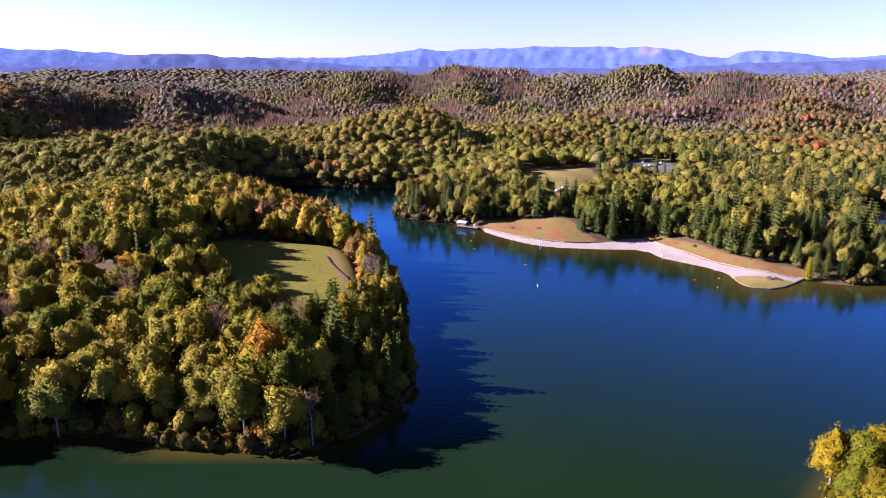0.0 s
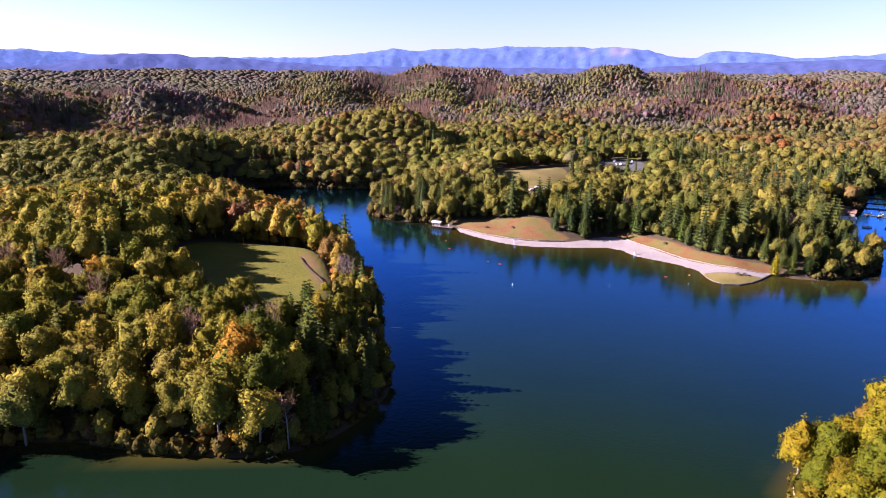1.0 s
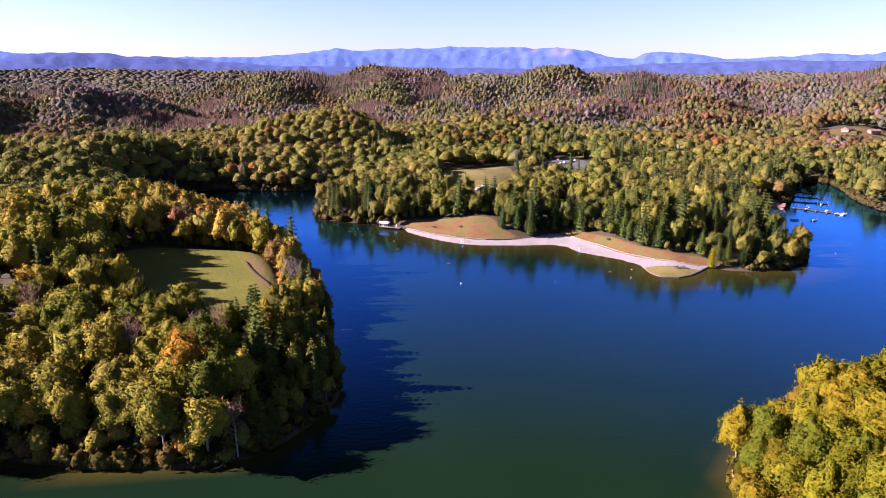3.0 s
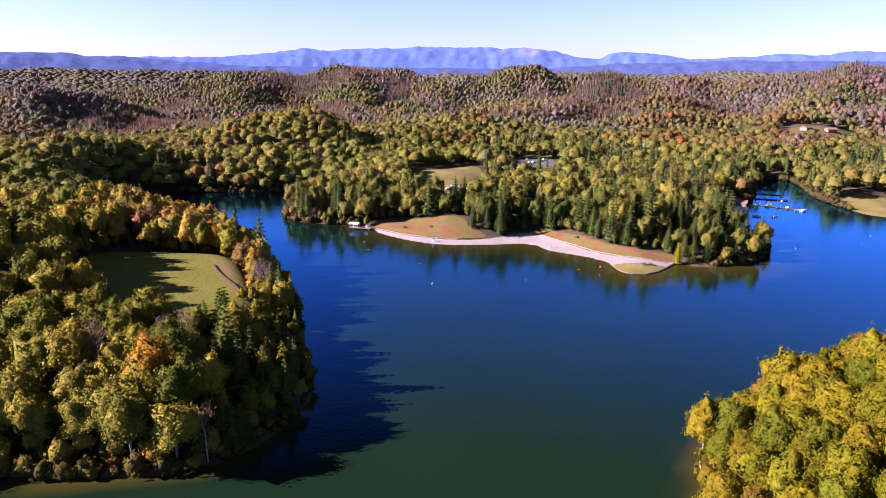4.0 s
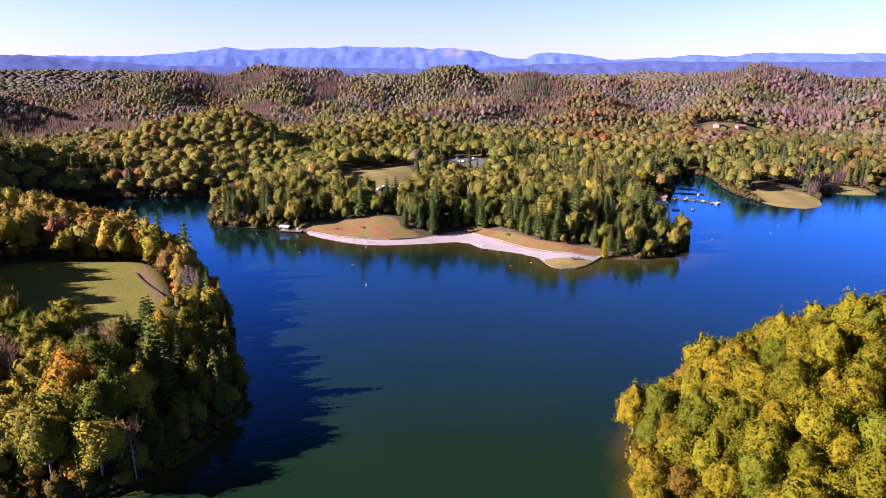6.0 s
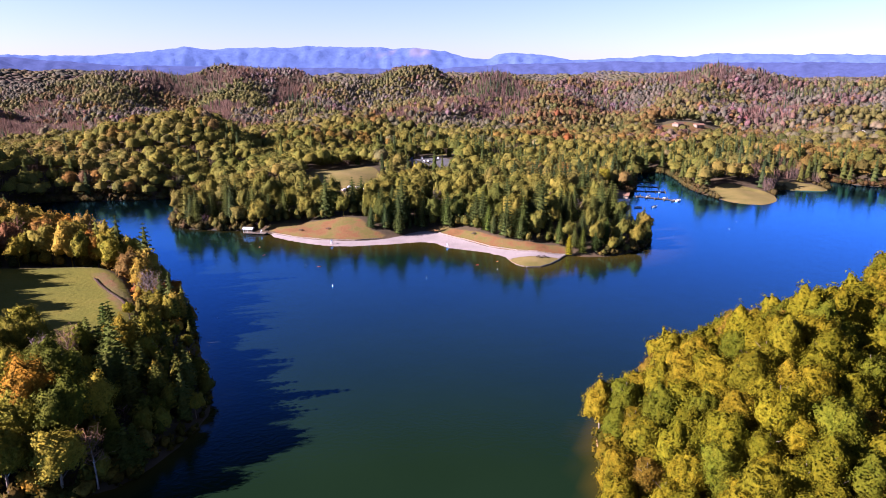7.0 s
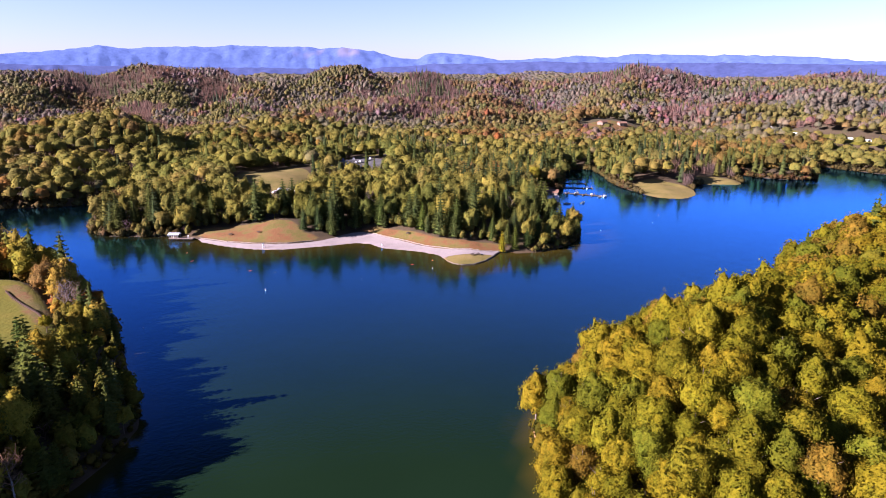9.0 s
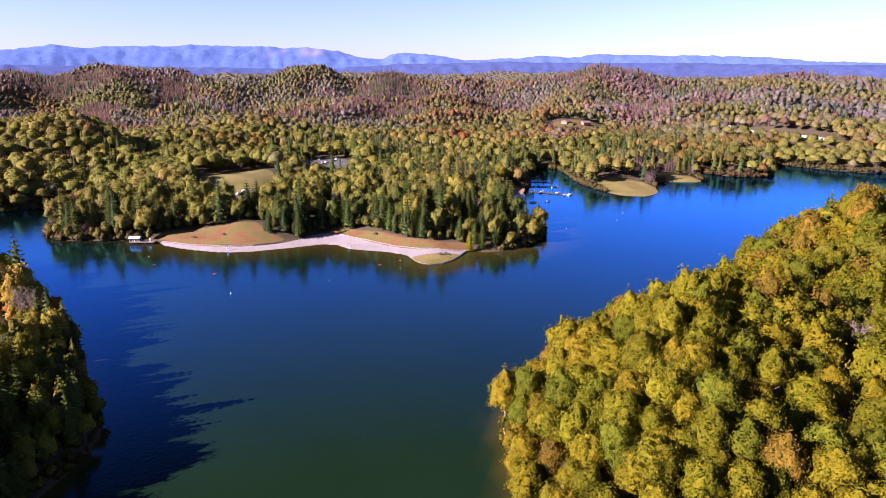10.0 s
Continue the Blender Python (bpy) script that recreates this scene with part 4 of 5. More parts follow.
forest("autumn woods on distant ridges, tinted grey with haze", a3, b3, k3, FAR3, 76, (0.8, 1.25))

# Young trees that fill the edges of the woods.
yx, yy = scatter(-200, 260, 30, 420, 4.6, 91)
ylane = grid_value(GLAND, yx, yy)
keep = woods(yx, yy, 0.9) & (yx > -0.85 * yy - 30) & ((ylane < 10) | (inside_by(yx, yy, FIELD) > -11) | (inside_by(yx, yy, CLAY) > -10) | (inside_by(yx, yy, CLAY_EAST) > -9) | ((yx > -46) & (yx < 0) & (yy < 290) & (ylane < 34)) | ((yx > -150) & (yx < 0) & (yy < 180) & (R.rand(len(yx)) < 0.5)))
yx, yy = yx[keep], yy[keep]
YOUNG = {0: [to_triangles(*clump_crown(R, BALL, 90, 0.6, 4.8, 0.0, 13.0, 8)) for _ in range(4)], 1: MID[1], 2: MID[2]}
yk = np.where(R.rand(len(yx)) < 0.12, 1, np.where(R.rand(len(yx)) < 0.08, 2, 0))
edge = forest("young trees and saplings at the edge of the woods", yx, yy, yk, YOUNG, 92, (0.38, 0.7), (0.8, 0.78, 0.9))
tagged(edge, category="saplings")

# Undergrowth along the shores.
BUSH = {k: [to_triangles(*clump_crown(R, (ICO_V, ICO_F), 18, 0.3, 1.7, -0.6, 2.6, 5, 12, 0.35, 0.2, -0.5, 0.1)) for _ in range(4)] for k in (0, 1, 2)}
line = closed(LAKE, 1.7)
line = line[(line[:, 1] > 20) & (line[:, 1] < 480) & (line[:, 0] < 620) & (line[:, 0] > -0.9 * line[:, 1] - 30)]
bx, by = np.concatenate([line + R.normal(0, 1, line.shape) * 1.3 for _ in range(2)] + [line + R.normal(0, 1, line.shape) * k for k in (3.5, 6.0, 6.0)]).T
keep = woods(bx, by, 0.25)
for shape in (CLAY, CLAY_EAST, SAND, SPIT):
    keep &= inside_by(bx, by, shape) < -4
bx, by = bx[keep], by[keep]
bush = forest("low green and russet bushes along the shoreline", bx, by, np.zeros(len(bx), int), BUSH, 81, (0.7, 1.9), (0.5, 0.44, 0.7))
bush.name = "undergrowth"
tagged(bush, category="bushes")

# ---- things by the water ----
WHITE = plain("white_paint", (0.62, 0.62, 0.61), 0.5, 0.4, 2.0, 0.08)
SHINGLE = plain("brown_shingle", (0.20, 0.11, 0.075), 0.9, 0.1, 1.5, 0.3)
TIMBER = plain("weathered_timber", (0.20, 0.155, 0.12), 0.85, 0.15, 2.0, 0.3)
DARK_TIMBER = plain("dark_timber", (0.07, 0.05, 0.04), 0.85, 0.15, 2.0, 0.3)
RED = plain("red_plastic", (0.62, 0.09, 0.04), 0.4, 0.4, 4.0, 0.12)
ORANGE = plain("orange_plastic", (0.75, 0.25, 0.08), 0.4, 0.4, 4.0, 0.12)
BLUE = plain("blue_canvas", (0.05, 0.07, 0.16), 0.8, 0.2, 3.0, 0.2)
DARK = plain("dark_glass", (0.02, 0.025, 0.03), 0.1, 0.5, 3.0, 0.2)
RUBBER = plain("tyre_rubber", (0.02, 0.02, 0.02), 0.9, 0.2, 3.0, 0.2)
SILVER = plain("silver_paint", (0.45, 0.46, 0.48), 0.35, 0.5, 2.0, 0.08)
WALL_STONE = plain("brown_stone", (0.055, 0.032, 0.022), 0.95, 0.1, 1.5, 0.35)
STONE = plain("dark_stone", (0.085, 0.07, 0.055), 0.9, 0.2, 1.5, 0.35)


def box(bm, size, at, turn=0.0, taper=1.0, bevel=0.0):
    """A block of that size about a place; taper narrows its top."""
    r = bmesh.ops.create_cube(bm, size=1.0)
    for v in r["verts"]:
        k = taper if v.co.z > 0 else 1.0
        v.co = Vector((v.co.x * size[0] * k, v.co.y * size[1] * k, v.co.z * size[2]))
        v.co = Matrix.Rotation(turn, 3, "Z") @ v.co + Vector(at)
    if bevel:
        edges = list({e for v in r["verts"] for e in v.link_edges})
        bmesh.ops.bevel(bm, geom=edges, offset=bevel, segments=2, affect="EDGES")
    return bm


def rod(bm, a, b, r, sides=8, r2=None):
    a, b = Vector(a), Vector(b)
    m = Matrix.Translation((a + b) / 2) @ (b - a).to_track_quat("Z", "Y").to_matrix().to_4x4()
    bmesh.ops.create_cone(bm, cap_ends=True, segments=sides, radius1=r, radius2=r if r2 is None else r2, depth=(b - a).length, matrix=m)
    return bm


def done(name, bm):
    me = bpy.data.meshes.new(name)
    bm.to_mesh(me)
    bm.free()
    return me


def piece(name, bm, mat, parent, label=""):
    return part(name, done(name, bm), mat, parent, label)


def place(ob, x, y, z=None, turn=0.0, size=1.0):
    ob.matrix_basis = pose(x, y, ground_z(x, y) if z is None else z, 0, 0, turn) @ Matrix.Scale(size, 4)
    return ob


def lifeguard_chair():
    t = tagged(new("lifeguard_chair"), "tall white wooden lifeguard chair on the sand", "lifeguard chair", "lifeguard chairs")
    for sx in (-1, 1):
        for sy in (-1, 1):
            piece("leg", rod(bmesh.new(), (0.75 * sx, 0.75 * sy, -0.2), (0.5 * sx, 0.45 * sy, 1.9), 0.09, 6), WHITE, t)
    piece("seat", box(bmesh.new(), (1.2, 1.1, 0.12), (0, 0, 1.9), bevel=0.03), WHITE, t)
    piece("backrest", box(bmesh.new(), (1.2, 0.12, 1.1), (0, 0.5, 2.45), bevel=0.03), WHITE, t)
    for s in (-1, 1):
        piece("armrest", box(bmesh.new(), (0.12, 1.0, 0.1), (0.58 * s, 0.05, 2.3), bevel=0.02), WHITE, t)
    for z in (0.5, 1.0, 1.5):
        piece("rung", rod(bmesh.new(), (-0.6, -0.65 + 0.12 * z, z), (0.6, -0.65 + 0.12 * z, z), 0.05, 6), WHITE, t)
    return t


chair = place(lifeguard_chair(), 47.6, 297.5, turn=10, size=0.75)
copy_thing(chair, pose(99.5, 274.8, ground_z(99.5, 274.8), 0, 0, 40) @ Matrix.Scale(0.75, 4))


def marker_buoy():
    t = tagged(new("marker_buoy"), "white plastic marker buoy floating upright on the lake", "buoy", "marker buoys")
    bm = bmesh.new()
    rod(bm, (0, 0, -0.4), (0, 0, 0.5), 0.42, 12)
    rod(bm, (0, 0, 0.5), (0, 0, 0.75), 0.42, 12, 0.2)
    piece("float", bm, WHITE, t)
    piece("post", rod(bmesh.new(), (0, 0, 0.75), (0, 0, 1.7), 0.2, 10, 0.16), WHITE, t)
    piece("band", rod(bmesh.new(), (0, 0, 1.1), (0, 0, 1.3), 0.2, 10), ORANGE, t, "orange warning band")
    return t


buoy = place(marker_buoy(), 37, 234, 0, 0, 0.56)
for x, y in ((75, 232), (107, 233), (216, 256), (254, 258), (271, 271)):
    copy_thing(buoy, pose(x, y, 0, 2, 1, x * 7 % 360) @ Matrix.Scale(0.56, 4))


def swim_float(name, label, mat, long):
    t = tagged(new(name), label, "float", "swimming area floats")
    bm = bmesh.new()
    bmesh.ops.create_uvsphere(bm, u_segments=10, v_segments=7, radius=0.3, matrix=Matrix.Diagonal((long, 1, 0.8, 1)))
    piece("float", bm, mat, t)
    piece("rope_ring", rod(bmesh.new(), (-0.33 * long, 0, 0), (-0.25 * long, 0, 0.05), 0.07, 6), DARK_TIMBER, t)
    return t


small = place(swim_float("swim_float", "small white swimming area float on the water", WHITE, 1.0), -4, 332, 0.05, 0, 0.55)
spots = np.random.RandomState(19)
for k in range(17):
    x = -14 + 26 * (k / 17) + spots.uniform(-1.5, 1.5)
    copy_thing(small, pose(x, 331 - 0.35 * (x + 10) - spots.uniform(0, 13), 0.05, 0, 0, spots.uniform(0, 360)) @ Matrix.Scale(0.6, 4))
for x, y in ((31, 266.6), (45, 256), (-6, 214)):
    copy_thing(small, pose(x, y, 0.05))
long_float = place(swim_float("lane_float", "long red lane float drifting on the water", RED, 3.6), 15, 289, 0.05, 12, 0.8)
for x, y, a in ((36, 262.8, -10), (101.5, 242, 0)):
    copy_thing(long_float, pose(x, y, 0.05, 0, 0, a))
short_float = place(swim_float("lane_float", "short orange lane float drifting on the water", ORANGE, 1.6), 14, 304, 0.05, 30)
copy_thing(short_float, pose(112, 244, 0.05, 0, 0, 5))


def swimming_pier():
    """A plank pier on piles with an open shelter at its end."""
    t = tagged(new("swimming_pier"), "timber plank pier at the end of the beach", "pier")
    for k in range(16):
        piece("plank", box(bmesh.new(), (0.72, 3.4, 0.1), (-5.6 + 0.76 * k, 0, 0.9), bevel=0.02), TIMBER, t)
    for x in (-5.4, -1.8, 1.8, 5.4):
        for y in (-1.5, 1.5):
            piece("pile", rod(bmesh.new(), (x, y, -1.8), (x, y, 1.1), 0.14, 7), DARK_TIMBER, t)
    for y in (-1.5, 1.5):
        piece("beam", box(bmesh.new(), (11.6, 0.16, 0.2), (0, y, 0.75)), DARK_TIMBER, t)
    return t


place(swimming_pier(), 13.5, 331.5, 0, -28)


def shelter():
    t = tagged(new("beach_shelter"), "open shelter with a pale metal gable roof at the pier", "shelter")
    for x in (-3, 0, 3):
        for y in (-1.7, 1.7):
            piece("post", box(bmesh.new(), (0.16, 0.16, 2.5), (x, y, 1.25)), WHITE, t)
    bm = bmesh.new()
    for s in (-1, 1):
        vs = [bm.verts.new(p) for p in ((-3.8, 2.4 * s, 2.35), (3.8, 2.4 * s, 2.35), (3.8, 0, 3.5), (-3.8, 0, 3.5), (-3.8, 2.4 * s, 2.47), (3.8, 2.4 * s, 2.47), (3.8, 0, 3.62), (-3.8, 0, 3.62))]
        for f in ((0, 1, 2, 3), (7, 6, 5, 4), (0, 4, 5, 1), (1, 5, 6, 2), (2, 6, 7, 3), (3, 7, 4, 0)):
            bm.faces.new([vs[i] for i in f])
    piece("roof", bm, SILVER, t, "pale ribbed metal roof")
    for k in range(9):
        for s in (-1, 1):
            piece("roof_rib", rod(bmesh.new(), (-3.6 + 0.9 * k, 2.4 * s, 2.5), (-3.6 + 0.9 * k, 0.02 * s, 3.65), 0.05, 4), WHITE, t)
    piece("bench", box(bmesh.new(), (5.0, 0.45, 0.08), (0, 1.2, 0.45)), TIMBER, t)
    return t


place(shelter(), 10.5, 333.4, 0.95, -28, 0.75)
copy_thing(chair, pose(16.6, 329.6, 0.95, 0, 0, -20) @ Matrix.Scale(0.7, 4))


def picnic_table():
    t = tagged(new("picnic_table"), "weathered dark timber picnic table with two benches", "picnic table", "picnic tables")
    for k in range(4):
        piece("top_board", box(bmesh.new(), (1.9, 0.2, 0.05), (0, -0.33 + 0.22 * k, 0.75)), DARK_TIMBER, t)
    for s in (-1, 1):
        piece("bench", box(bmesh.new(), (1.9, 0.3, 0.05), (0, 0.75 * s, 0.45)), DARK_TIMBER, t)
        for e in (-1, 1):
            piece("leg", rod(bmesh.new(), (0.7 * e, 0.65 * s, 0), (0.7 * e, 0.2 * s, 0.74), 0.06, 5), DARK_TIMBER, t)
        piece("cross_beam", box(bmesh.new(), (0.08, 1.7, 0.1), (0.7 * s, 0, 0.42)), DARK_TIMBER, t)
    return t


table = place(picnic_table(), 131, 241.8, turn=20)
for x, y, a in ((134, 241.5, 70), (36, 322, 10), (49, 316, 40), (116, 282, 30)):
    copy_thing(table, pose(x, y, ground_z(x, y), 0, 0, a))


def edging(name, label, line, step, size, mat, kind_name, lift):
    """A low wall of single pieces along a line."""
    t = tagged(new(name), label, "edging")
    bm = bmesh.new()
    box(bm, size, (0, 0, 0), bevel=0.06)
    me = done(kind_name, bm)
    me.materials.append(mat)
    p = np.array(line, float)
    seg = np.hypot(*np.diff(p, axis=0).T)
    s = np.concatenate([[0], np.cumsum(seg)])
    rr = np.random.RandomState(5)
    for d in np.arange(step / 2, s[-1], step):
        x, y = np.interp(d, s, p[:, 0]), np.interp(d, s, p[:, 1])
        x2, y2 = np.interp(d + 0.3, s, p[:, 0]), np.interp(d + 0.3, s, p[:, 1])
        ob = part(kind_name, me, mat, t)
        ob.matrix_basis = pose(x, y, ground_z(x, y) + lift, rr.uniform(-3, 3), 0, math.degrees(math.atan2(y2 - y, x2 - x)) + rr.uniform(-4, 4))
    return t


edging("log_edging", "pale log edging between the sand and the bank", [(22, 329.5), (33, 315.5), (46, 304.5), (59, 298.5), (72, 297.3)], 3.1, (3.0, 0.4, 0.5), TIMBER, "log", 0.15)
edging("log_edging", "pale log edging between the sand and the bank", [(103, 297), (109, 284), (118, 265.5), (127, 254.5), (137, 247), (144, 244)], 3.1, (3.0, 0.4, 0.5), TIMBER, "log", 0.15)
edging("stone_edging", "dark stone wall round the grassy spit", [(120, 231.5), (126, 230.3), (132, 232.5), (138, 236.5), (144, 241.5), (148, 244)], 1.2, (1.15, 0.6, 0.8), STONE, "stone", 0.1)
edging("stone_edging", "low stone wall at the edge of the field", [(-46, 240), (-43, 232), (-39, 223), (-34, 213), (-31, 204)], 1.5, (1.45, 0.5, 0.6), WALL_STONE, "stone", 0.15)

# ---- marina ----
def marina_dock(length, fingers):
    t = tagged(new("floating_dock"), "grey timber floating dock with mooring fingers", "dock", "marina docks")
    for k in range(int(length / 2)):
        piece("deck_section", box(bmesh.new(), (1.9, 1.5, 0.35), (1 + 2 * k, 0, 0.3), bevel=0.04), DARK_TIMBER, t)
    for k in range(fingers):
        for s in (-1, 1):
            piece("finger", box(bmesh.new(), (0.7, 3.6, 0.3), (2.5 + (length - 3) * k / max(1, fingers - 1), 2.4 * s, 0.28)), DARK_TIMBER, t)
            piece("pile", rod(bmesh.new(), (2.5 + (length - 3) * k / max(1, fingers - 1), 4.1 * s, -3), (2.5 + (length - 3) * k / max(1, fingers - 1), 4.1 * s, 1.5), 0.12, 6), TIMBER, t)
    return t


def motor_boat(canopy):
    t = tagged(new("motor_boat"), "white motor boat with a dark canopy moored at the dock" if canopy else "open white motor boat moored at the dock", "boat", "marina boats")
    bm = bmesh.new()
    rows = [(-2.6, 0.95, 0.1), (-0.5, 1.05, 0.0), (1.4, 0.8, 0.05), (2.9, 0.05, 0.35)]
    rings = []
    for x, w, z in rows:
        rings.append([bm.verts.new(p) for p in ((x, -w, 0.85 + z * 0.5), (x, -w * 0.7, z - 0.15), (x, w * 0.7, z - 0.15), (x, w, 0.85 + z * 0.5))])
    for a, b in zip(rings, rings[1:]):
        for i in range(3):
            bm.faces.new((a[i], a[i + 1], b[i + 1], b[i]))
        bm.faces.new((a[3], a[0], b[0], b[3]))
    bm.faces.new(rings[0][::-1])
    bm.faces.new(rings[-1])
    bmesh.ops.recalc_face_normals(bm, faces=bm.faces)
    piece("hull", bm, WHITE, t)
    piece("windscreen", box(bmesh.new(), (0.1, 1.5, 0.6), (0.7, 0, 1.2), 0, 0.85), DARK, t)
    piece("engine", box(bmesh.new(), (0.5, 0.5, 0.9), (-2.8, 0, 0.7), 0, 0.8, 0.08), DARK, t)
    for s in (-1, 1):
        piece("seat", box(bmesh.new(), (0.5, 0.5, 0.5), (-0.4, 0.45 * s, 1.05), bevel=0.06), SILVER, t)
    if canopy:
        piece("canopy", box(bmesh.new(), (2.4, 1.9, 0.12), (-0.6, 0, 2.3), 0, 0.9, 0.04), BLUE, t, "dark blue canvas canopy")
        for x in (-1.6, 0.4):
            for y in (-0.8, 0.8):
                piece("canopy_post", rod(bmesh.new(), (x, y, 0.9), (x, y, 2.3), 0.04, 5), SILVER, t)
    return t


docks = [((264, 355), (280, 333), 5), ((275, 373), (294, 361), 4), ((286, 391), (302, 379), 4), ((300, 408), (312, 397), 3)]
for (x0, y0), (x1, y1), n_f in docks:
    d = marina_dock(math.hypot(x1 - x0, y1 - y0), n_f)
    place(d, x0, y0, 0, math.degrees(math.atan2(y1 - y0, x1 - x0)))
boat_a, boat_b = place(motor_boat(True), 270.5, 349.5, 0, -150), place(motor_boat(False), 280.8, 331.6, 0, 20)
for i, (x, y, a) in enumerate(((277.5, 333.5, -150), (253.5, 320.5, 15), (289, 361.5, -130), (278, 342, 35), (243, 322.5, -20))):
    copy_thing(boat_a if i == 2 else boat_b, pose(x, y, 0, 0, 0, a) @ Matrix.Scale(0.8, 4))


def small_building(name, label, category, w, d, h, roof_mat, wall_mat, windows):
    """Walls with a gable roof with eaves, a door and windows."""
    t = tagged(new(name), label, category)
    piece("wall", box(bmesh.new(), (w, d, h), (0, 0, h / 2)), wall_mat, t)
    bm = bmesh.new()
    e, up = 0.6, d * 0.28
    vs = [bm.verts.new(p) for p in ((-w / 2 - e, -d / 2 - e, h), (w / 2 + e, -d / 2 - e, h), (w / 2 + e, 0, h + up), (-w / 2 - e, 0, h + up), (-w / 2 - e, d / 2 + e, h), (w / 2 + e, d / 2 + e, h))]
    for f in ((0, 1, 2, 3), (3, 2, 5, 4), (0, 3, 4), (1, 5, 2), (0, 4, 5, 1)):
        bm.faces.new([vs[i] for i in f])
    bmesh.ops.recalc_face_normals(bm, faces=bm.faces)
    piece("roof", bm, roof_mat, t)
    piece("door", box(bmesh.new(), (1.0, 0.1, 2.05), (-w * 0.3, -d / 2 - 0.03, 1.03)), DARK_TIMBER, t)
    for k in range(windows):
        win = piece("window", box(bmesh.new(), (1.1, 0.08, 1.0), (-w * 0.12 + k * w * 0.5 / max(1, windows), -d / 2 - 0.03, 1.6)), WHITE, t)
        piece("pane", box(bmesh.new(), (0.9, 0.1, 0.8), (-w * 0.12 + k * w * 0.5 / max(1, windows), -d / 2 - 0.06, 1.6)), DARK, win)
    return t


place(small_building("marina_hut", "brown-roofed marina hut on the shore by the docks", "hut", 9, 6, 2.6, SHINGLE, TIMBER, 2), 246, 345, turn=-40)
place(small_building("boat_shed", "low boat shed with a pale roof at the waterside", "shed", 8, 5, 2.3, SILVER, WHITE, 2), 233, 326, turn=-15)
place(small_building("park_house", "small house with a brown roof in the clearing", "house", 12, 8, 3.2, SHINGLE, TIMBER, 3), 524, 634, turn=20)
place(small_building("park_house", "small brown-roofed house in the clearing", "house", 10, 7, 3.0, SHINGLE, TIMBER, 3), 550, 628, turn=-10)


def car(body_mat, label):
    t = tagged(new("car"), label, "car", "parked cars")
    b = piece("body", box(box(bmesh.new(), (4.4, 1.8, 0.7), (0, 0, 0.68), 0, 0.94, 0.12), (2.4, 1.6, 0.62), (-0.25, 0, 1.28), 0, 0.78, 0.1), body_mat, t)
    piece("windscreen", box(bmesh.new(), (2.2, 1.5, 0.42), (-0.25, 0, 1.28), 0, 0.86), DARK, b)
    for x in (-1.35, 1.4):
        for y in (-0.85, 0.85):
            w = piece("wheel", rod(bmesh.new(), (x, y - 0.1, 0.33), (x, y + 0.1, 0.33), 0.33, 12), RUBBER, t)
    for y in (-0.6, 0.6):
        piece("headlight", box(bmesh.new(), (0.08, 0.35, 0.16), (2.18, y, 0.75)), SILVER, t)
    return t


car_w, car_s, car_d = car(WHITE, "white car in the gravel parking place"), car(SILVER, "silver car in the gravel parking place"), car(BLUE, "dark blue car in the gravel parking place")
place(car_w, 150, 470, turn=70), place(car_s, 76, 392, turn=15), place(car_d, 139, 466, turn=70)
for i, (x, y, a) in enumerate(((154, 472, 70), (143, 468, 72), (162, 478, 68), (80, 390, 15), (72, 388, 12), (84, 394, 20), (128, 462, 70), (166, 482, 68), (146, 490, 250), (156, 494, 250), (84, 386, 100))):
    copy_thing((car_w, car_s, car_d)[i % 3], pose(x, y, ground_z(x, y), 0, 0, a))


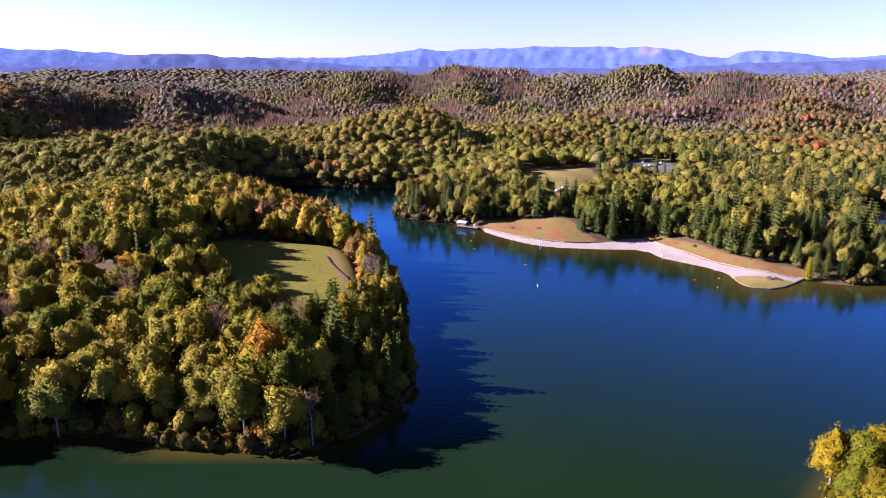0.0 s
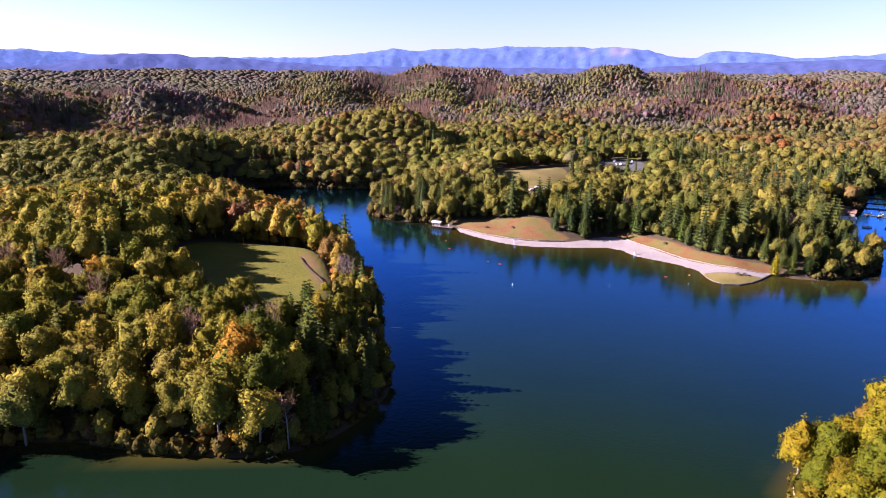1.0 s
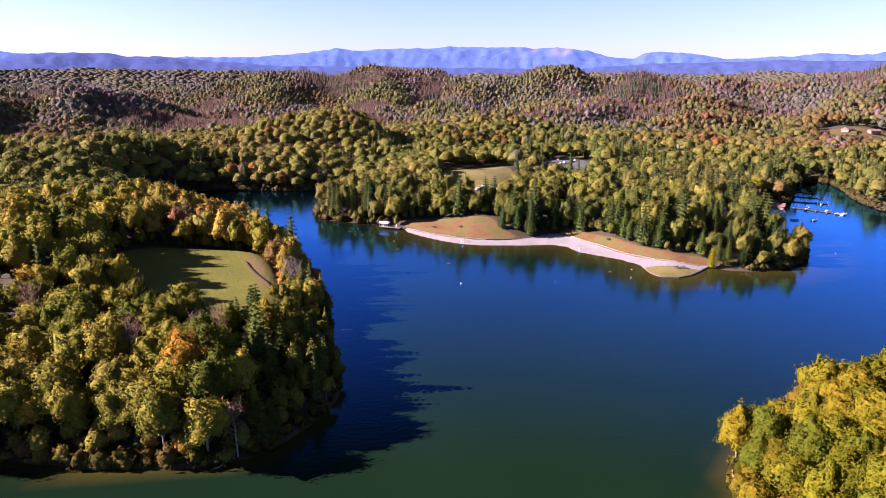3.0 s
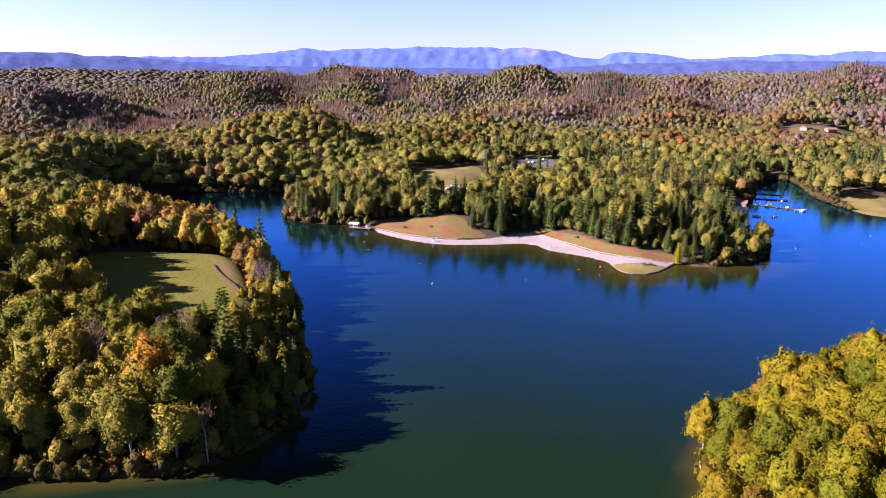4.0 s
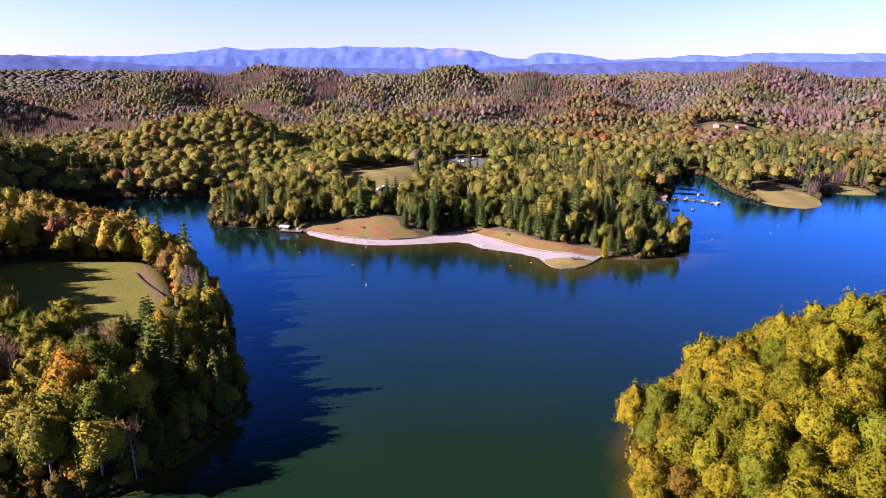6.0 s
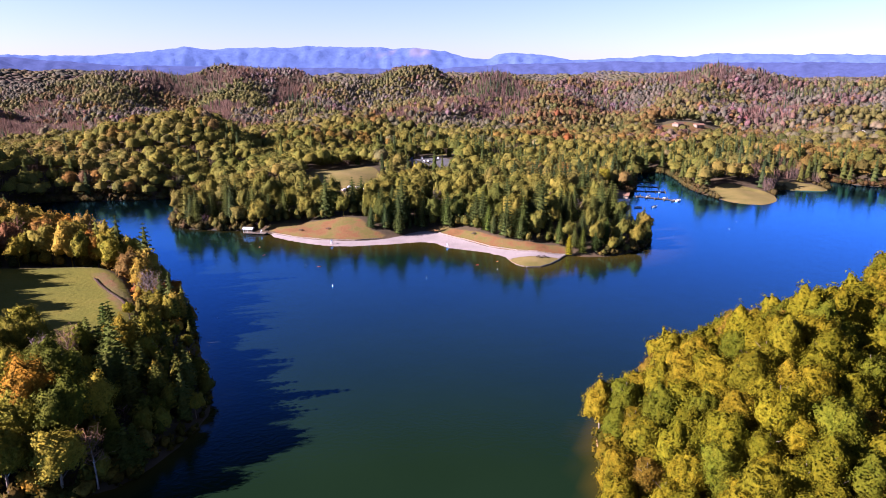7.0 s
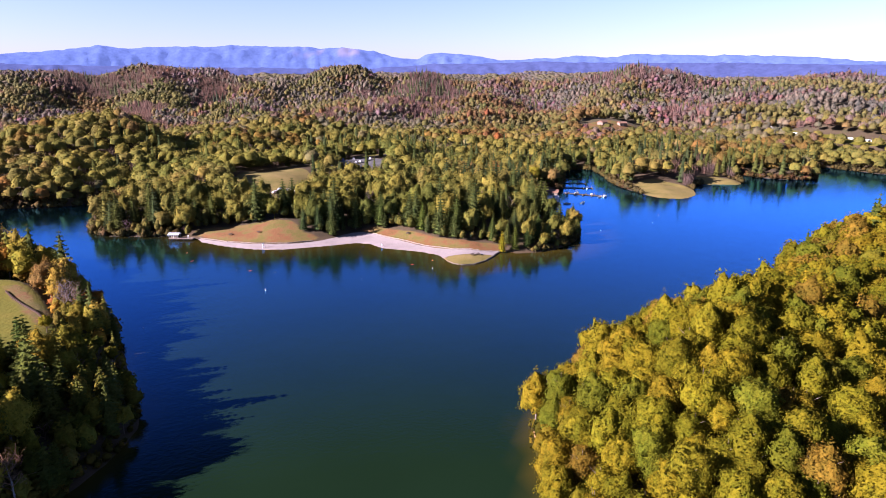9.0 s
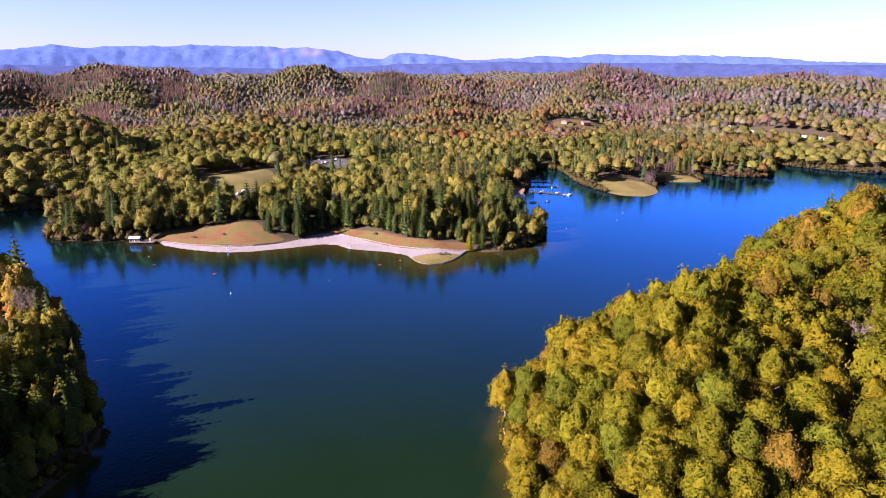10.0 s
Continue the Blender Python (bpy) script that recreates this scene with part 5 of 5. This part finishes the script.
def camper():
    t = tagged(new("camper_trailer"), "white camper trailer parked in a row on the camp ground", "camper trailer", "camper trailers")
    piece("body", box(bmesh.new(), (8.0, 2.6, 2.7), (0, 0, 1.85), 0, 0.97, 0.2), WHITE, t)
    piece("roof_vent", box(bmesh.new(), (0.9, 0.9, 0.25), (1.2, 0, 3.3), bevel=0.05), SILVER, t)
    for x in (-2.6, 0.3, 2.4):
        piece("window", box(bmesh.new(), (1.1, 0.06, 0.7), (x, -1.3, 2.2)), DARK, t)
    piece("door", box(bmesh.new(), (0.75, 0.06, 1.9), (-1.2, -1.3, 1.6)), SILVER, t)
    piece("awning", box(bmesh.new(), (3.4, 1.6, 0.08), (1.2, -2.1, 2.8)), WHITE, t)
    for x in (-0.6, 0.6):
        for y in (-1.1, 1.1):
            piece("wheel", rod(bmesh.new(), (x, y - 0.12, 0.36), (x, y + 0.12, 0.36), 0.36, 10), RUBBER, t)
    piece("drawbar", rod(bmesh.new(), (3.9, 0, 0.6), (5.3, 0, 0.5), 0.08, 5), DARK, t)
    return t


van = place(camper(), 661, 506, turn=-70)
rr = np.random.RandomState(8)
for k in range(18):
    u = k / 17
    x, y = (657 - 38 * u * 2, 498 - 68 * u * 2) if u < 0.5 else (634 - 14 * (u - 0.5) * 2, 410 - 54 * (u - 0.5) * 2)
    x, y = x + rr.uniform(-2, 2), y + rr.uniform(-1, 1)
    copy_thing(van, pose(x, y, ground_z(x, y), 0, 0, rr.uniform(-170, 170)) @ Matrix.Scale(rr.uniform(0.58, 0.72), 4))


def driftwood():
    t = tagged(new("driftwood"), "bleached fallen branches at the waterside", "driftwood")
    rr = np.random.RandomState(4)
    for k in range(7):
        a = rr.uniform(0, 6.28)
        p = [(0, 0, 0.1), (math.cos(a) * 1.4, math.sin(a) * 0.9, 0.6), (math.cos(a + 0.4) * 2.6, math.sin(a + 0.4) * 1.6, 0.5 + rr.uniform(0, 0.8))]
        part("branch", mesh_from("branch", *tube(p, [0.16, 0.1, 0.03], 5)), BARK_PALE, t)
    return t


drift = place(driftwood(), -33, 120.6, 0, 0, 0.6)
copy_thing(drift, pose(66, 89, 0.2, 0, 0, 60))
